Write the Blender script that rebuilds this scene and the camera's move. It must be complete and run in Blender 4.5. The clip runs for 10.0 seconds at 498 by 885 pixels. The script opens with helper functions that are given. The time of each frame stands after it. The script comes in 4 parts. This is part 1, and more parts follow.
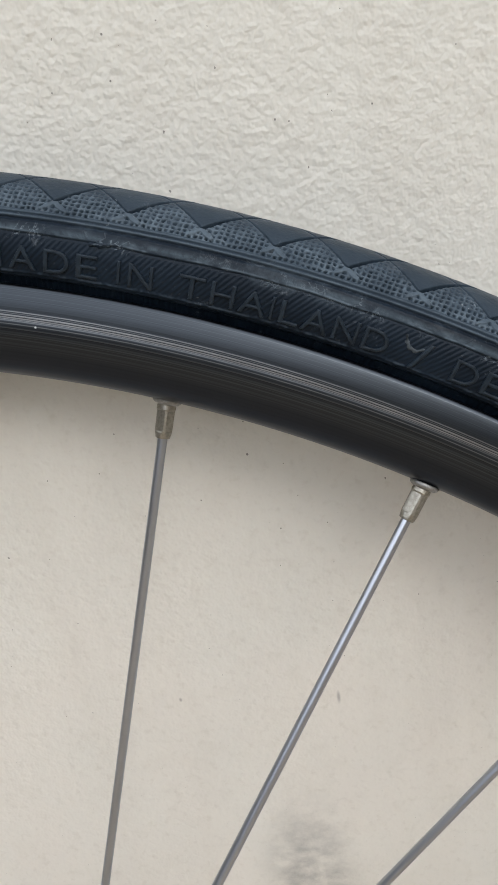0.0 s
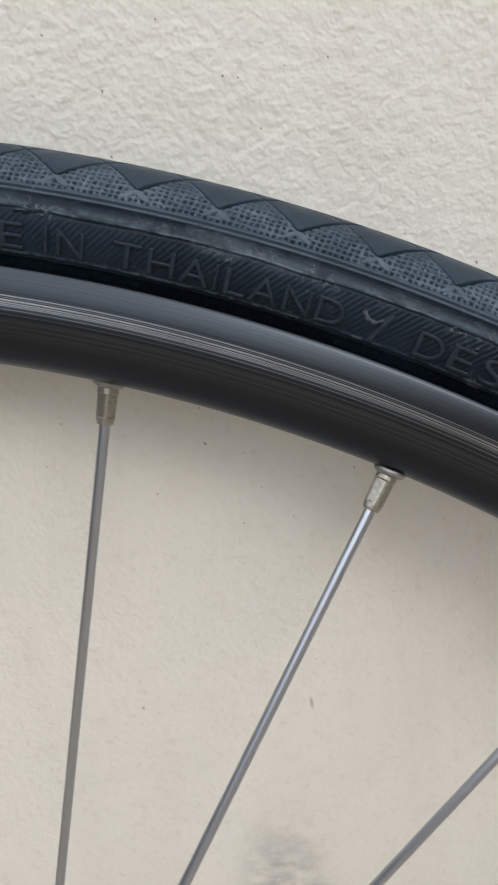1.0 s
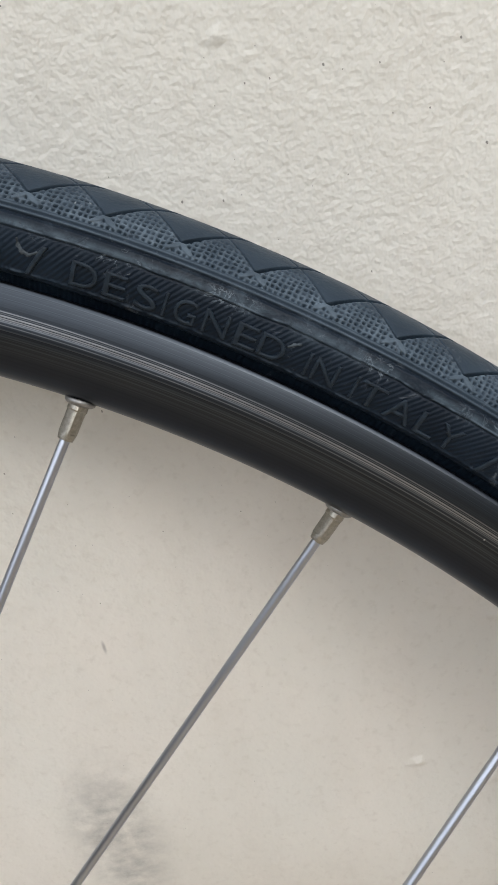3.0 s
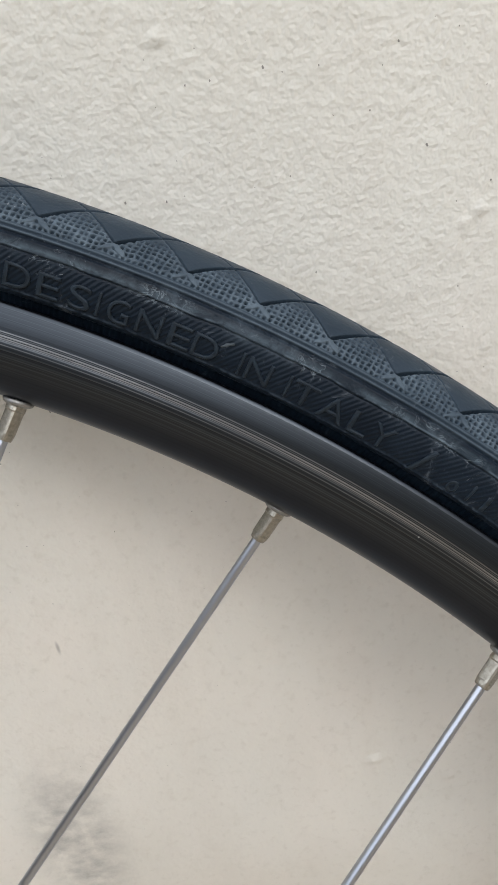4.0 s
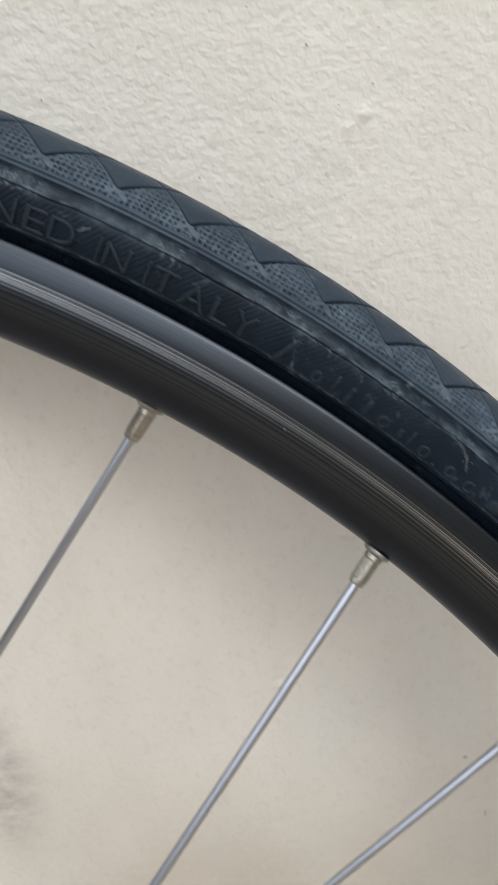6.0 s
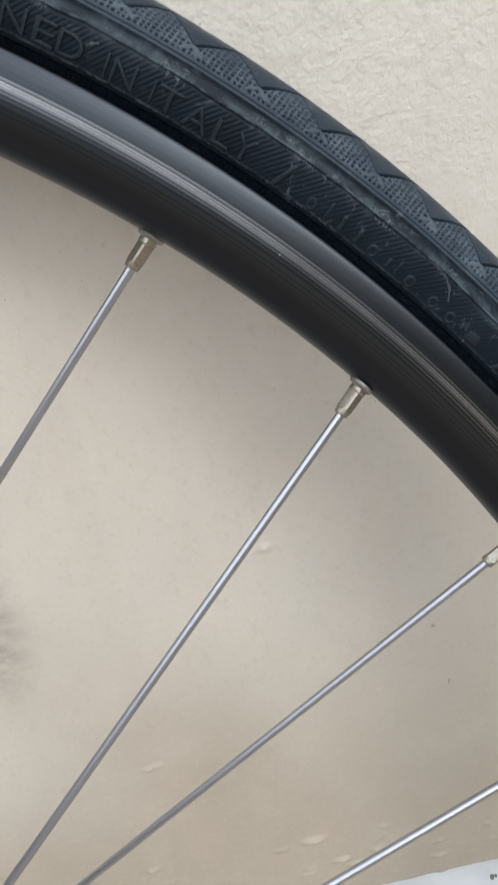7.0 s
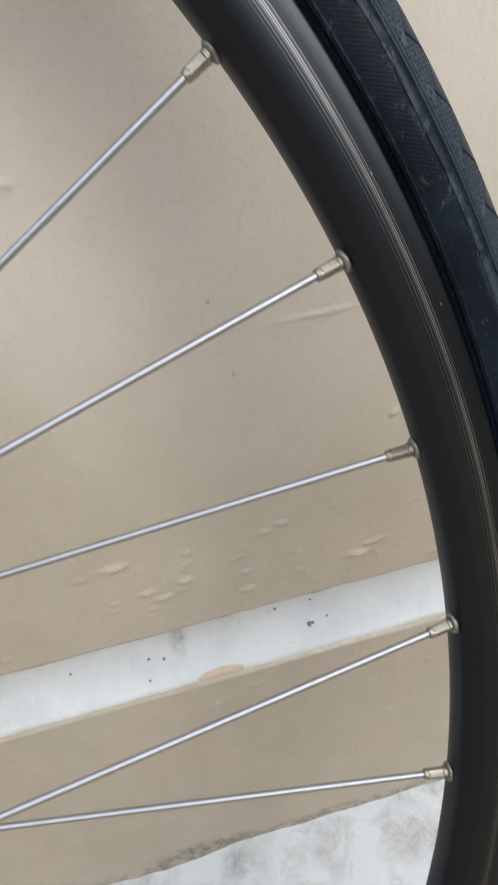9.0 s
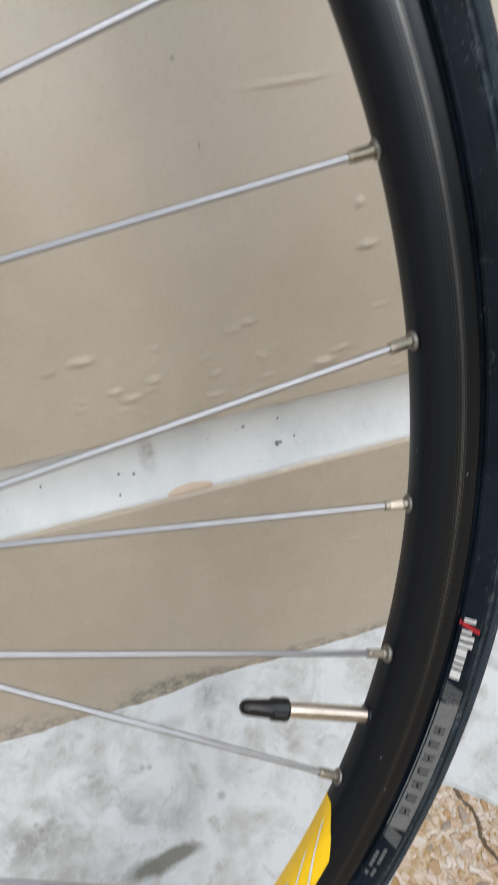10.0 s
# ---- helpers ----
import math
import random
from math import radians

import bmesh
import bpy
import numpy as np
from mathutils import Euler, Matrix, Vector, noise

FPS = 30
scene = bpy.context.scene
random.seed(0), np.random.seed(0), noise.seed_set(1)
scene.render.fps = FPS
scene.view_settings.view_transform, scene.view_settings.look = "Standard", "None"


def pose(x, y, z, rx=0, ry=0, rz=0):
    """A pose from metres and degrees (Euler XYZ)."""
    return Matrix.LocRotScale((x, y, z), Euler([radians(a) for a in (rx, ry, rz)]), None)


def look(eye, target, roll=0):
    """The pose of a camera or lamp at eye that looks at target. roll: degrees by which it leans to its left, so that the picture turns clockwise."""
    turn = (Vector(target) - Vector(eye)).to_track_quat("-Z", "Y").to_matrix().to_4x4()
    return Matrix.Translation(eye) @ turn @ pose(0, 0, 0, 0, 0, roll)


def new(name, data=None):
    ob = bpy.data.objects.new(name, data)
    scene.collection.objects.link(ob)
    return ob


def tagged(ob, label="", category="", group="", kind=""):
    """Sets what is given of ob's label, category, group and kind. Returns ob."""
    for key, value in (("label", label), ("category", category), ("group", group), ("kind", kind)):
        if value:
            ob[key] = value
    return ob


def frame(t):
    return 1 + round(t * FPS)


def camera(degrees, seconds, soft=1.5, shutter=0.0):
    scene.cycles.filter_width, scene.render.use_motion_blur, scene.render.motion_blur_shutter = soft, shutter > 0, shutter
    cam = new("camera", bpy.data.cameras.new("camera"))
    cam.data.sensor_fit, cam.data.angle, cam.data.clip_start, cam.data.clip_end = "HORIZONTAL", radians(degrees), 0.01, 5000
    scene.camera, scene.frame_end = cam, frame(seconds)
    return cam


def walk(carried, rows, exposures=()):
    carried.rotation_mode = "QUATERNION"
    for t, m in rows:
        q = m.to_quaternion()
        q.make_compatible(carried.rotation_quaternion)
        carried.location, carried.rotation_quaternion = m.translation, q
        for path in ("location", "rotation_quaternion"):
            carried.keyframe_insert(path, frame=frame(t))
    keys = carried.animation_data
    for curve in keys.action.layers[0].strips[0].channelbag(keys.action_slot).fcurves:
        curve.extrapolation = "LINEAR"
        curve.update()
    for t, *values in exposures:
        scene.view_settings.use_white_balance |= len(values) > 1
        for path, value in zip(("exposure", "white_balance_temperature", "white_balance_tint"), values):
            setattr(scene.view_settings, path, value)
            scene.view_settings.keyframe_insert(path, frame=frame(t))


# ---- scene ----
# The camera and its walk
cam = camera(36.76, 10.0, soft=0.9, shutter=0.38)
PATH = [
    (0.0, 0.1261, -0.0600, 0.6435, 67.46, 7.69, 0.70),
    (0.5, 0.1284, -0.0553, 0.6388, 67.84, 8.12, 0.54),
    (1.0, 0.1333, -0.0497, 0.6348, 67.55, 8.31, 0.15),
    (1.2, 0.1367, -0.0513, 0.6312, 67.40, 8.54, -0.11),
    (1.5, 0.1407, -0.0536, 0.6280, 67.09, 9.12, -0.75),
    (1.7, 0.1444, -0.0537, 0.6266, 66.92, 9.64, -1.26),
    (2.0, 0.1572, -0.0568, 0.6249, 66.81, 10.28, -1.78),
    (2.2, 0.1657, -0.0576, 0.6230, 66.62, 10.65, -2.28),
    (2.5, 0.1730, -0.0587, 0.6221, 66.60, 10.80, -2.92),
    (2.7, 0.1761, -0.0592, 0.6185, 66.54, 10.94, -3.32),
    (3.0, 0.1799, -0.0609, 0.6185, 66.34, 10.75, -3.90),
    (3.2, 0.1813, -0.0615, 0.6170, 66.49, 10.75, -4.11),
    (4.3, 0.1900, -0.0628, 0.6165, 66.15, 10.48, -4.97),
    (4.5, 0.1883, -0.0612, 0.6153, 65.98, 10.42, -4.96),
    (5.0, 0.1865, -0.0587, 0.6115, 65.52, 10.28, -5.27),
    (5.5, 0.1933, -0.0614, 0.6063, 65.19, 10.34, -5.62),
    (5.7, 0.1970, -0.0634, 0.6042, 64.84, 10.22, -6.17),
    (6.0, 0.2040, -0.0701, 0.5985, 64.60, 9.89, -7.03),
    (6.2, 0.2052, -0.0759, 0.5909, 64.14, 9.63, -7.61),
    (7.3, 0.1931, -0.0943, 0.5732, 60.20, 7.17, -8.31),
    (7.5, 0.1930, -0.1007, 0.5631, 61.46, 6.91, -8.75),
    (8.0, 0.2074, -0.1121, 0.5399, 59.95, 6.93, -10.71),
    (8.2, 0.2131, -0.1182, 0.5235, 59.56, 7.02, -11.74),
    (8.5, 0.2227, -0.1243, 0.5051, 58.28, 6.59, -12.91),
    (8.7, 0.2244, -0.1261, 0.4980, 57.40, 6.23, -13.72),
    (9.0, 0.2241, -0.1308, 0.4896, 56.09, 5.61, -14.82),
    (9.2, 0.2245, -0.1351, 0.4809, 55.57, 5.53, -15.45),
    (9.5, 0.2279, -0.1490, 0.4670, 54.67, 5.48, -15.94),
    (9.7, 0.2234, -0.1575, 0.4568, 54.02, 5.21, -16.44),
    (10.0, 0.2101, -0.1706, 0.4361, 52.98, 4.61, -16.70),
]
EXPOSURES = [(0.0, 0.485, 6300, 10), (3.0, 0.505, 6300, 10), (5.0, 0.505, 6300, 10), (6.0, 0.555, 6300, 10), (7.5, 0.51, 6380, 10), (8.5, 0.375, 6540, 10), (9.5, 0.405, 6540, 10), (10.0, 0.375, 6540, 10)]
walk(cam, [(t, pose(x, y, z, rx, ry, rz)) for t, x, y, z, rx, ry, rz in PATH], EXPOSURES)

# Light: thinly overcast sky with a very soft sun from above, in front and a little to one side
SUN_DIR = Vector((0.45, -1.0, 0.66)).normalized()
world = bpy.data.worlds.new("world")
scene.world = world
world.use_nodes = True
wn = world.node_tree.nodes
sky = wn.new("ShaderNodeTexSky")
sky.sky_type = "NISHITA"
sky.sun_disc = False
sky.sun_elevation = math.asin(SUN_DIR.z)
sky.sun_rotation = math.atan2(SUN_DIR.x, SUN_DIR.y)
sky.dust_density = 2.0
sky.air_density = 1.0
sky.ozone_density = 1.0
wn["Background"].inputs["Strength"].default_value = 0.155
# a layer of bright thin cloud over the whole sky
cloud = wn.new("ShaderNodeMix")
cloud.data_type = "RGBA"
cloud.inputs["Factor"].default_value = 0.65
cloud.inputs["B"].default_value = (12.8, 13.0, 13.3, 1)
world.node_tree.links.new(sky.outputs["Color"], cloud.inputs["A"])
world.node_tree.links.new(cloud.outputs["Result"], wn["Background"].inputs["Color"])
sun = new("sun", bpy.data.lights.new("sun", "SUN"))
sun.data.energy = 0.85
sun.data.angle = radians(32)
sun.data.color = (1.0, 0.985, 0.96)
sun.matrix_world = look(SUN_DIR * 5, (0, 0, 0))

# Plan, in metres
WHEEL_Z = 0.3259            # height of the wheel's centre over the paving
WALL_Y = 0.1022             # face of the wall
GROOVE_TOP, GROOVE_BOT = 0.2436, 0.2040
FILLET_Z = 0.063            # where the concrete meets the wall
TILT = pose(0, 0, WHEEL_Z, -15.955, -0.441, 0.077)


# ---- numeric helpers ----
LATTICE = np.random.RandomState(7).rand(256, 256)


def value_noise(x, y, shift=0):
    xi, yi = np.floor(x).astype(int), np.floor(y).astype(int)
    fx, fy = x - xi, y - yi
    fx, fy = fx * fx * fx * (fx * (fx * 6 - 15) + 10), fy * fy * fy * (fy * (fy * 6 - 15) + 10)
    xi, yi = xi + 37 * shift, yi + 91 * shift
    a, b = LATTICE[xi % 256, yi % 256], LATTICE[(xi + 1) % 256, yi % 256]
    c, d = LATTICE[xi % 256, (yi + 1) % 256], LATTICE[(xi + 1) % 256, (yi + 1) % 256]
    return (a + (b - a) * fx) * (1 - fy) + (c + (d - c) * fx) * fy


def fbm(x, y, octaves=3, shift=0):
    total, amp, norm = 0, 1.0, 0
    for k in range(octaves):
        ca, sa = math.cos(0.7 * k + 0.3), math.sin(0.7 * k + 0.3)
        total = total + amp * value_noise((x * ca - y * sa) * 2 ** k, (x * sa + y * ca) * 2 ** k, shift + k)
        norm += amp
        amp *= 0.5
    return total / norm


def smooth(a, b, x):
    s = np.clip((x - a) / (b - a), 0, 1)
    return s * s * (3 - 2 * s)


def sheet(name, co, mat, parent=None, wrap=False, flip=False, label=""):
    """A mesh of quads over an n x m array of points; wrap joins its last row to its first."""
    n, m = co.shape[:2]
    rows = n if wrap else n - 1
    i, j = np.meshgrid(np.arange(rows), np.arange(m - 1), indexing="ij")
    i2 = (i + 1) % n
    quad = np.stack([i * m + j, i2 * m + j, i2 * m + j + 1, i * m + j + 1], -1).reshape(-1, 4)
    if flip:
        quad = quad[:, ::-1]
    me = bpy.data.meshes.new(name)
    me.vertices.add(n * m)
    me.vertices.foreach_set("co", np.ascontiguousarray(co, dtype=np.float32).ravel())
    me.loops.add(quad.size)
    me.loops.foreach_set("vertex_index", np.ascontiguousarray(quad, dtype=np.int32).ravel())
    me.polygons.add(len(quad))
    me.polygons.foreach_set("loop_start", np.arange(0, quad.size, 4, dtype=np.int32))
    me.update(calc_edges=True)
    me.validate()
    me.shade_smooth()
    me.materials.append(mat)
    ob = new(name, me)
    ob.parent = parent
    if label:
        ob["label"] = label
    return ob


def part(name, bm, mat, parent, label="", shade=True):
    me = bpy.data.meshes.new(name)
    bm.to_mesh(me)
    bm.free()
    me.materials.append(mat)
    if shade:
        me.shade_smooth()
    ob = new(name, me)
    ob.parent = parent
    if label:
        ob["label"] = label
    return ob


def lathe(profile, segments=24, square=0.0, close=True):
    """A bmesh turned about z from (radius, z) pairs."""
    bm = bmesh.new()
    rings = []
    for item in profile:
        r, z, sq = (*item, square)[:3]
        ring = []
        for k in range(segments):
            a = 2 * math.pi * (k + 0.5) / segments
            c, s = math.cos(a), math.sin(a)
            p = 2 + 8 * sq
            rr = r / (abs(c) ** p + abs(s) ** p) ** (1 / p)
            ring.append(bm.verts.new((rr * c, rr * s, z)))
        rings.append(ring)
    for a, b in zip(rings, rings[1:]):
        for k in range(segments):
            bm.faces.new((a[k], a[(k + 1) % segments], b[(k + 1) % segments], b[k]))
    if close:
        bm.faces.new(rings[0][::-1])
        bm.faces.new(rings[-1])
    return bm


# ---- materials ----
def material(name, base=(0.5, 0.5, 0.5), rough=0.5, metal=0.0, spec=0.5):
    mat = bpy.data.materials.new(name)
    mat.use_nodes = True
    b = mat.node_tree.nodes["Principled BSDF"]
    b.inputs["Base Color"].default_value = (*base, 1)
    b.inputs["Roughness"].default_value = rough
    b.inputs["Metallic"].default_value = metal
    b.inputs["Specular IOR Level"].default_value = spec
    return mat, mat.node_tree.nodes, mat.node_tree.links, b


def coords(nodes, links, scale=(1, 1, 1), kind="Object"):
    tc, mp = nodes.new("ShaderNodeTexCoord"), nodes.new("ShaderNodeMapping")
    mp.inputs["Scale"].default_value = scale
    links.new(tc.outputs[kind], mp.inputs["Vector"])
    return mp.outputs["Vector"]


def noise_tex(nodes, links, vec, scale, detail=4, rough=0.55, distort=0.0):
    n = nodes.new("ShaderNodeTexNoise")
    n.inputs["Scale"].default_value = scale
    n.inputs["Detail"].default_value = detail
    n.inputs["Roughness"].default_value = rough
    n.inputs["Distortion"].default_value = distort
    links.new(vec, n.inputs["Vector"])
    return n.outputs["Fac"]


def ramp(nodes, links, fac, stops):
    r = nodes.new("ShaderNodeValToRGB")
    els = r.color_ramp.elements
    while len(els) < len(stops):
        els.new(0.5)
    for e, (p, c) in zip(els, stops):
        e.position = p
        e.color = (*c, 1) if len(c) == 3 else c
    links.new(fac, r.inputs["Fac"])
    return r.outputs["Color"]


def grey(v):
    return (v, v, v)


def mix(nodes, links, fac, a, b, mode="MIX"):
    m = nodes.new("ShaderNodeMix")
    m.data_type = "RGBA"
    m.blend_type = mode
    for sock, val in ((m.inputs["Factor"], fac), (m.inputs["A"], a), (m.inputs["B"], b)):
        if isinstance(val, (int, float)):
            sock.default_value = val
        elif isinstance(val, tuple):
            sock.default_value = (*val, 1)
        else:
            links.new(val, sock)
    return m.outputs["Result"]


def calc(nodes, links, op, a, b=None, c=None):
    m = nodes.new("ShaderNodeMath")
    m.operation = op
    for sock, val in zip(m.inputs, (a, b, c)):
        if val is None:
            continue
        if isinstance(val, (int, float)):
            sock.default_value = val
        else:
            links.new(val, sock)
    return m.outputs["Value"]


def bump(nodes, links, bsdf, height, strength, distance):
    b = nodes.new("ShaderNodeBump")
    b.inputs["Strength"].default_value = strength
    b.inputs["Distance"].default_value = distance
    links.new(height, b.inputs["Height"])
    links.new(b.outputs["Normal"], bsdf.inputs["Normal"])


def spot(nodes, links, vec, centre, size):
    """1 at centre, falling to 0 over size (x, y, z in metres)."""
    sub, div, ln = nodes.new("ShaderNodeVectorMath"), nodes.new("ShaderNodeVectorMath"), nodes.new("ShaderNodeVectorMath")
    sub.operation, div.operation, ln.operation = "SUBTRACT", "DIVIDE", "LENGTH"
    links.new(vec, sub.inputs[0])
    sub.inputs[1].default_value = centre
    links.new(sub.outputs["Vector"], div.inputs[0])
    div.inputs[1].default_value = size
    links.new(div.outputs["Vector"], ln.inputs[0])
    m = nodes.new("ShaderNodeMapRange")
    m.interpolation_type = "SMOOTHSTEP"
    m.inputs["From Min"].default_value, m.inputs["From Max"].default_value = 0.15, 1.0
    m.inputs["To Min"].default_value, m.inputs["To Max"].default_value = 1.0, 0.0
    links.new(ln.outputs["Value"], m.inputs["Value"])
    return m.outputs["Result"]


def make_wall_paint():
    mat, n, l, b = material("wall_paint", rough=0.75, spec=0.3)
    v = coords(n, l)
    big = noise_tex(n, l, v, 9, 3, 0.5)
    sep = n.new("ShaderNodeSeparateXYZ")
    l.new(v, sep.inputs["Vector"])
    level = calc(n, l, "ADD", sep.outputs["Z"], calc(n, l, "MULTIPLY", calc(n, l, "SUBTRACT", big, 0.5), 0.18))
    # two tones: a warmer, darker one below, a paler one higher up
    rise = n.new("ShaderNodeMapRange")
    rise.interpolation_type = "SMOOTHSTEP"
    rise.inputs["From Min"].default_value, rise.inputs["From Max"].default_value = 0.26, 0.47
    l.new(level, rise.inputs["Value"])
    low_tone = ramp(n, l, big, [(0.3, (0.442, 0.392, 0.312)), (0.7, (0.480, 0.44, 0.36))])
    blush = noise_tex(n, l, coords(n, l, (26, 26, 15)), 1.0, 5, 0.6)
    low_tone = mix(n, l, ramp(n, l, blush, [(0.5, grey(0)), (0.68, grey(0.30))]), low_tone, (0.53, 0.43, 0.355))
    pale = ramp(n, l, big, [(0.3, (0.60, 0.58, 0.515)), (0.7, (0.64, 0.62, 0.555))])
    # the pale tone is rosier in patches below shoulder height of the wheel
    thin = n.new("ShaderNodeMapRange")
    thin.interpolation_type = "SMOOTHSTEP"
    thin.inputs["From Min"].default_value, thin.inputs["From Max"].default_value = 0.50, 0.64
    thin.inputs["To Min"].default_value, thin.inputs["To Max"].default_value = 1.0, 0.0
    l.new(level, thin.inputs["Value"])
    rosy = calc(n, l, "MULTIPLY", thin.outputs["Result"], ramp(n, l, blush, [(0.3, grey(0.15)), (0.62, grey(0.6))]))
    pale = mix(n, l, rosy, pale, (0.685, 0.628, 0.552))
    col = mix(n, l, rise.outputs["Result"], low_tone, pale)
    patch = noise_tex(n, l, v, 60, 4, 0.6)
    col = mix(n, l, ramp(n, l, patch, [(0.45, grey(0)), (0.75, grey(0.14))]), col, (0.66, 0.62, 0.55))
    mottle = noise_tex(n, l, v, 210, 3, 0.6)
    col = mix(n, l, ramp(n, l, mottle, [(0.34, grey(0.09)), (0.50, grey(0))]), col, (0.47, 0.42, 0.345))
    fleck = noise_tex(n, l, v, 420, 4, 0.6)
    col = mix(n, l, ramp(n, l, fleck, [(0.52, grey(0)), (0.72, grey(0.2))]), col, (0.62, 0.57, 0.49))
    col = mix(n, l, ramp(n, l, fleck, [(0.28, grey(0.15)), (0.45, grey(0))]), col, (0.40, 0.345, 0.275))
    # pale, broken edge of the lip under the groove
    edge = calc(n, l, "MULTIPLY", spot(n, l, v, (0.300, WALL_Y, GROOVE_BOT + 0.0008), (0.085, 0.05, 0.0030)), ramp(n, l, noise_tex(n, l, v, 130, 4, 0.6), [(0.36, grey(0.2)), (0.56, grey(0.9))]))
    col = mix(n, l, edge, col, (0.70, 0.635, 0.545))
    # drips of grime running down
    streak = noise_tex(n, l, coords(n, l, (55, 1, 3)), 1.0, 3, 0.5)
    col = mix(n, l, ramp(n, l, streak, [(0.5, grey(0)), (0.8, grey(0.22))]), col, (0.52, 0.475, 0.405))
    # a scuffed grey smudge left by something rubbed on the wall
    smear = spot(n, l, v, (0.1150, WALL_Y, 0.428), (0.0185, 0.05, 0.046))
    rub = noise_tex(n, l, coords(n, l, (150, 150, 210)), 1.0, 5, 0.6)
    rub = ramp(n, l, rub, [(0.34, grey(0.05)), (0.70, grey(1))])
    col = mix(n, l, calc(n, l, "MULTIPLY", calc(n, l, "MULTIPLY", smear, rub), 0.62), col, (0.19, 0.182, 0.172))
    # a small dark scratch and a few stray marks
    for at, size in (((0.1293, WALL_Y, WHEEL_Z + 0.1732), (0.0007, 0.05, 0.0030)), ((0.0863, WALL_Y, WHEEL_Z + 0.1775), (0.0006, 0.05, 0.0010)),
                     ((0.267, WALL_Y, WHEEL_Z + 0.0354), (0.0006, 0.05, 0.0022)), ((0.2613, WALL_Y, WHEEL_Z + 0.0645), (0.0012, 0.05, 0.0012))):
        col = mix(n, l, calc(n, l, "MULTIPLY", spot(n, l, v, at, size), 0.55), col, (0.18, 0.165, 0.15))
    # mould where the wall meets the concrete
    for at, size in (((0.215, WALL_Y, 0.068), (0.045, 0.02, 0.010)), ((0.13, WALL_Y, 0.069), (0.024, 0.02, 0.012)), ((0.29, WALL_Y, 0.066), (0.022, 0.02, 0.006)), ((0.22, WALL_Y, 0.062), (0.40, 0.02, 0.009))):
        mould = calc(n, l, "MULTIPLY", spot(n, l, v, at, size), ramp(n, l, noise_tex(n, l, v, 160, 5, 0.7), [(0.40, grey(0)), (0.66, grey(0.75))]))
        col = mix(n, l, mould, col, (0.15, 0.145, 0.13))
    # roller stipple, strong high on the wall, rubbed smooth lower down
    high = n.new("ShaderNodeMapRange")
    high.interpolation_type = "SMOOTHSTEP"
    high.inputs["From Min"].default_value, high.inputs["From Max"].default_value = 0.43, 0.60
    high.inputs["To Min"].default_value = 0.42
    l.new(level, high.inputs["Value"])
    # flyspecks, most of them high up
    flat = n.new("ShaderNodeCombineXYZ")
    l.new(sep.outputs["X"], flat.inputs["X"])
    l.new(calc(n, l, "MULTIPLY", sep.outputs["Z"], 0.75), flat.inputs["Y"])
    vo = n.new("ShaderNodeTexVoronoi")
    vo.voronoi_dimensions = "2D"
    vo.inputs["Scale"].default_value = 130
    l.new(flat.outputs["Vector"], vo.inputs["Vector"])
    ragged = calc(n, l, "ADD", vo.outputs["Distance"], calc(n, l, "MULTIPLY", calc(n, l, "SUBTRACT", noise_tex(n, l, v, 1800, 2, 0.6), 0.5), 0.07))
    size = calc(n, l, "MULTIPLY", ramp(n, l, vo.outputs["Color"], [(0.50, grey(0)), (0.90, grey(0.030))]), calc(n, l, "MAXIMUM", calc(n, l, "MULTIPLY_ADD", high.outputs["Result"], 1.6, -0.6), 0.06))
    col = mix(n, l, calc(n, l, "MULTIPLY", calc(n, l, "LESS_THAN", ragged, size), 0.75), col, (0.10, 0.092, 0.082))
    l.new(col, b.inputs["Base Color"])
    stipple = calc(n, l, "ADD", calc(n, l, "MULTIPLY", noise_tex(n, l, v, 700, 1, 0.50), 1.40), calc(n, l, "MULTIPLY", noise_tex(n, l, v, 330, 0, 0.5), 0.7))
    fine = noise_tex(n, l, v, 1000, 4, 0.6)
    # single grains of sand and paint standing out of the coat
    spread = n.new("ShaderNodeCombineXYZ")
    l.new(calc(n, l, "MULTIPLY", sep.outputs["X"], 0.62), spread.inputs["X"])
    l.new(sep.outputs["Z"], spread.inputs["Y"])
    grains = n.new("ShaderNodeTexVoronoi")
    grains.voronoi_dimensions = "2D"
    grains.inputs["Scale"].default_value = 240
    l.new(spread.outputs["Vector"], grains.inputs["Vector"])
    dome = calc(n, l, "SUBTRACT", ramp(n, l, grains.outputs["Color"], [(0.55, grey(0)), (0.95, grey(0.34))]), calc(n, l, "ADD", grains.outputs["Distance"], calc(n, l, "MULTIPLY", calc(n, l, "SUBTRACT", fleck, 0.5), 0.35)))
    dome = calc(n, l, "MULTIPLY", calc(n, l, "MAXIMUM", dome, 0.0), 3.2)
    fine = calc(n, l, "ADD", fine, calc(n, l, "MULTIPLY", dome, 10.0))
    hgt = calc(n, l, "ADD", calc(n, l, "MULTIPLY", stipple, high.outputs["Result"]), calc(n, l, "MULTIPLY", fine, 0.05))
    bump(n, l, b, hgt, 0.32, 0.0009)
    return mat


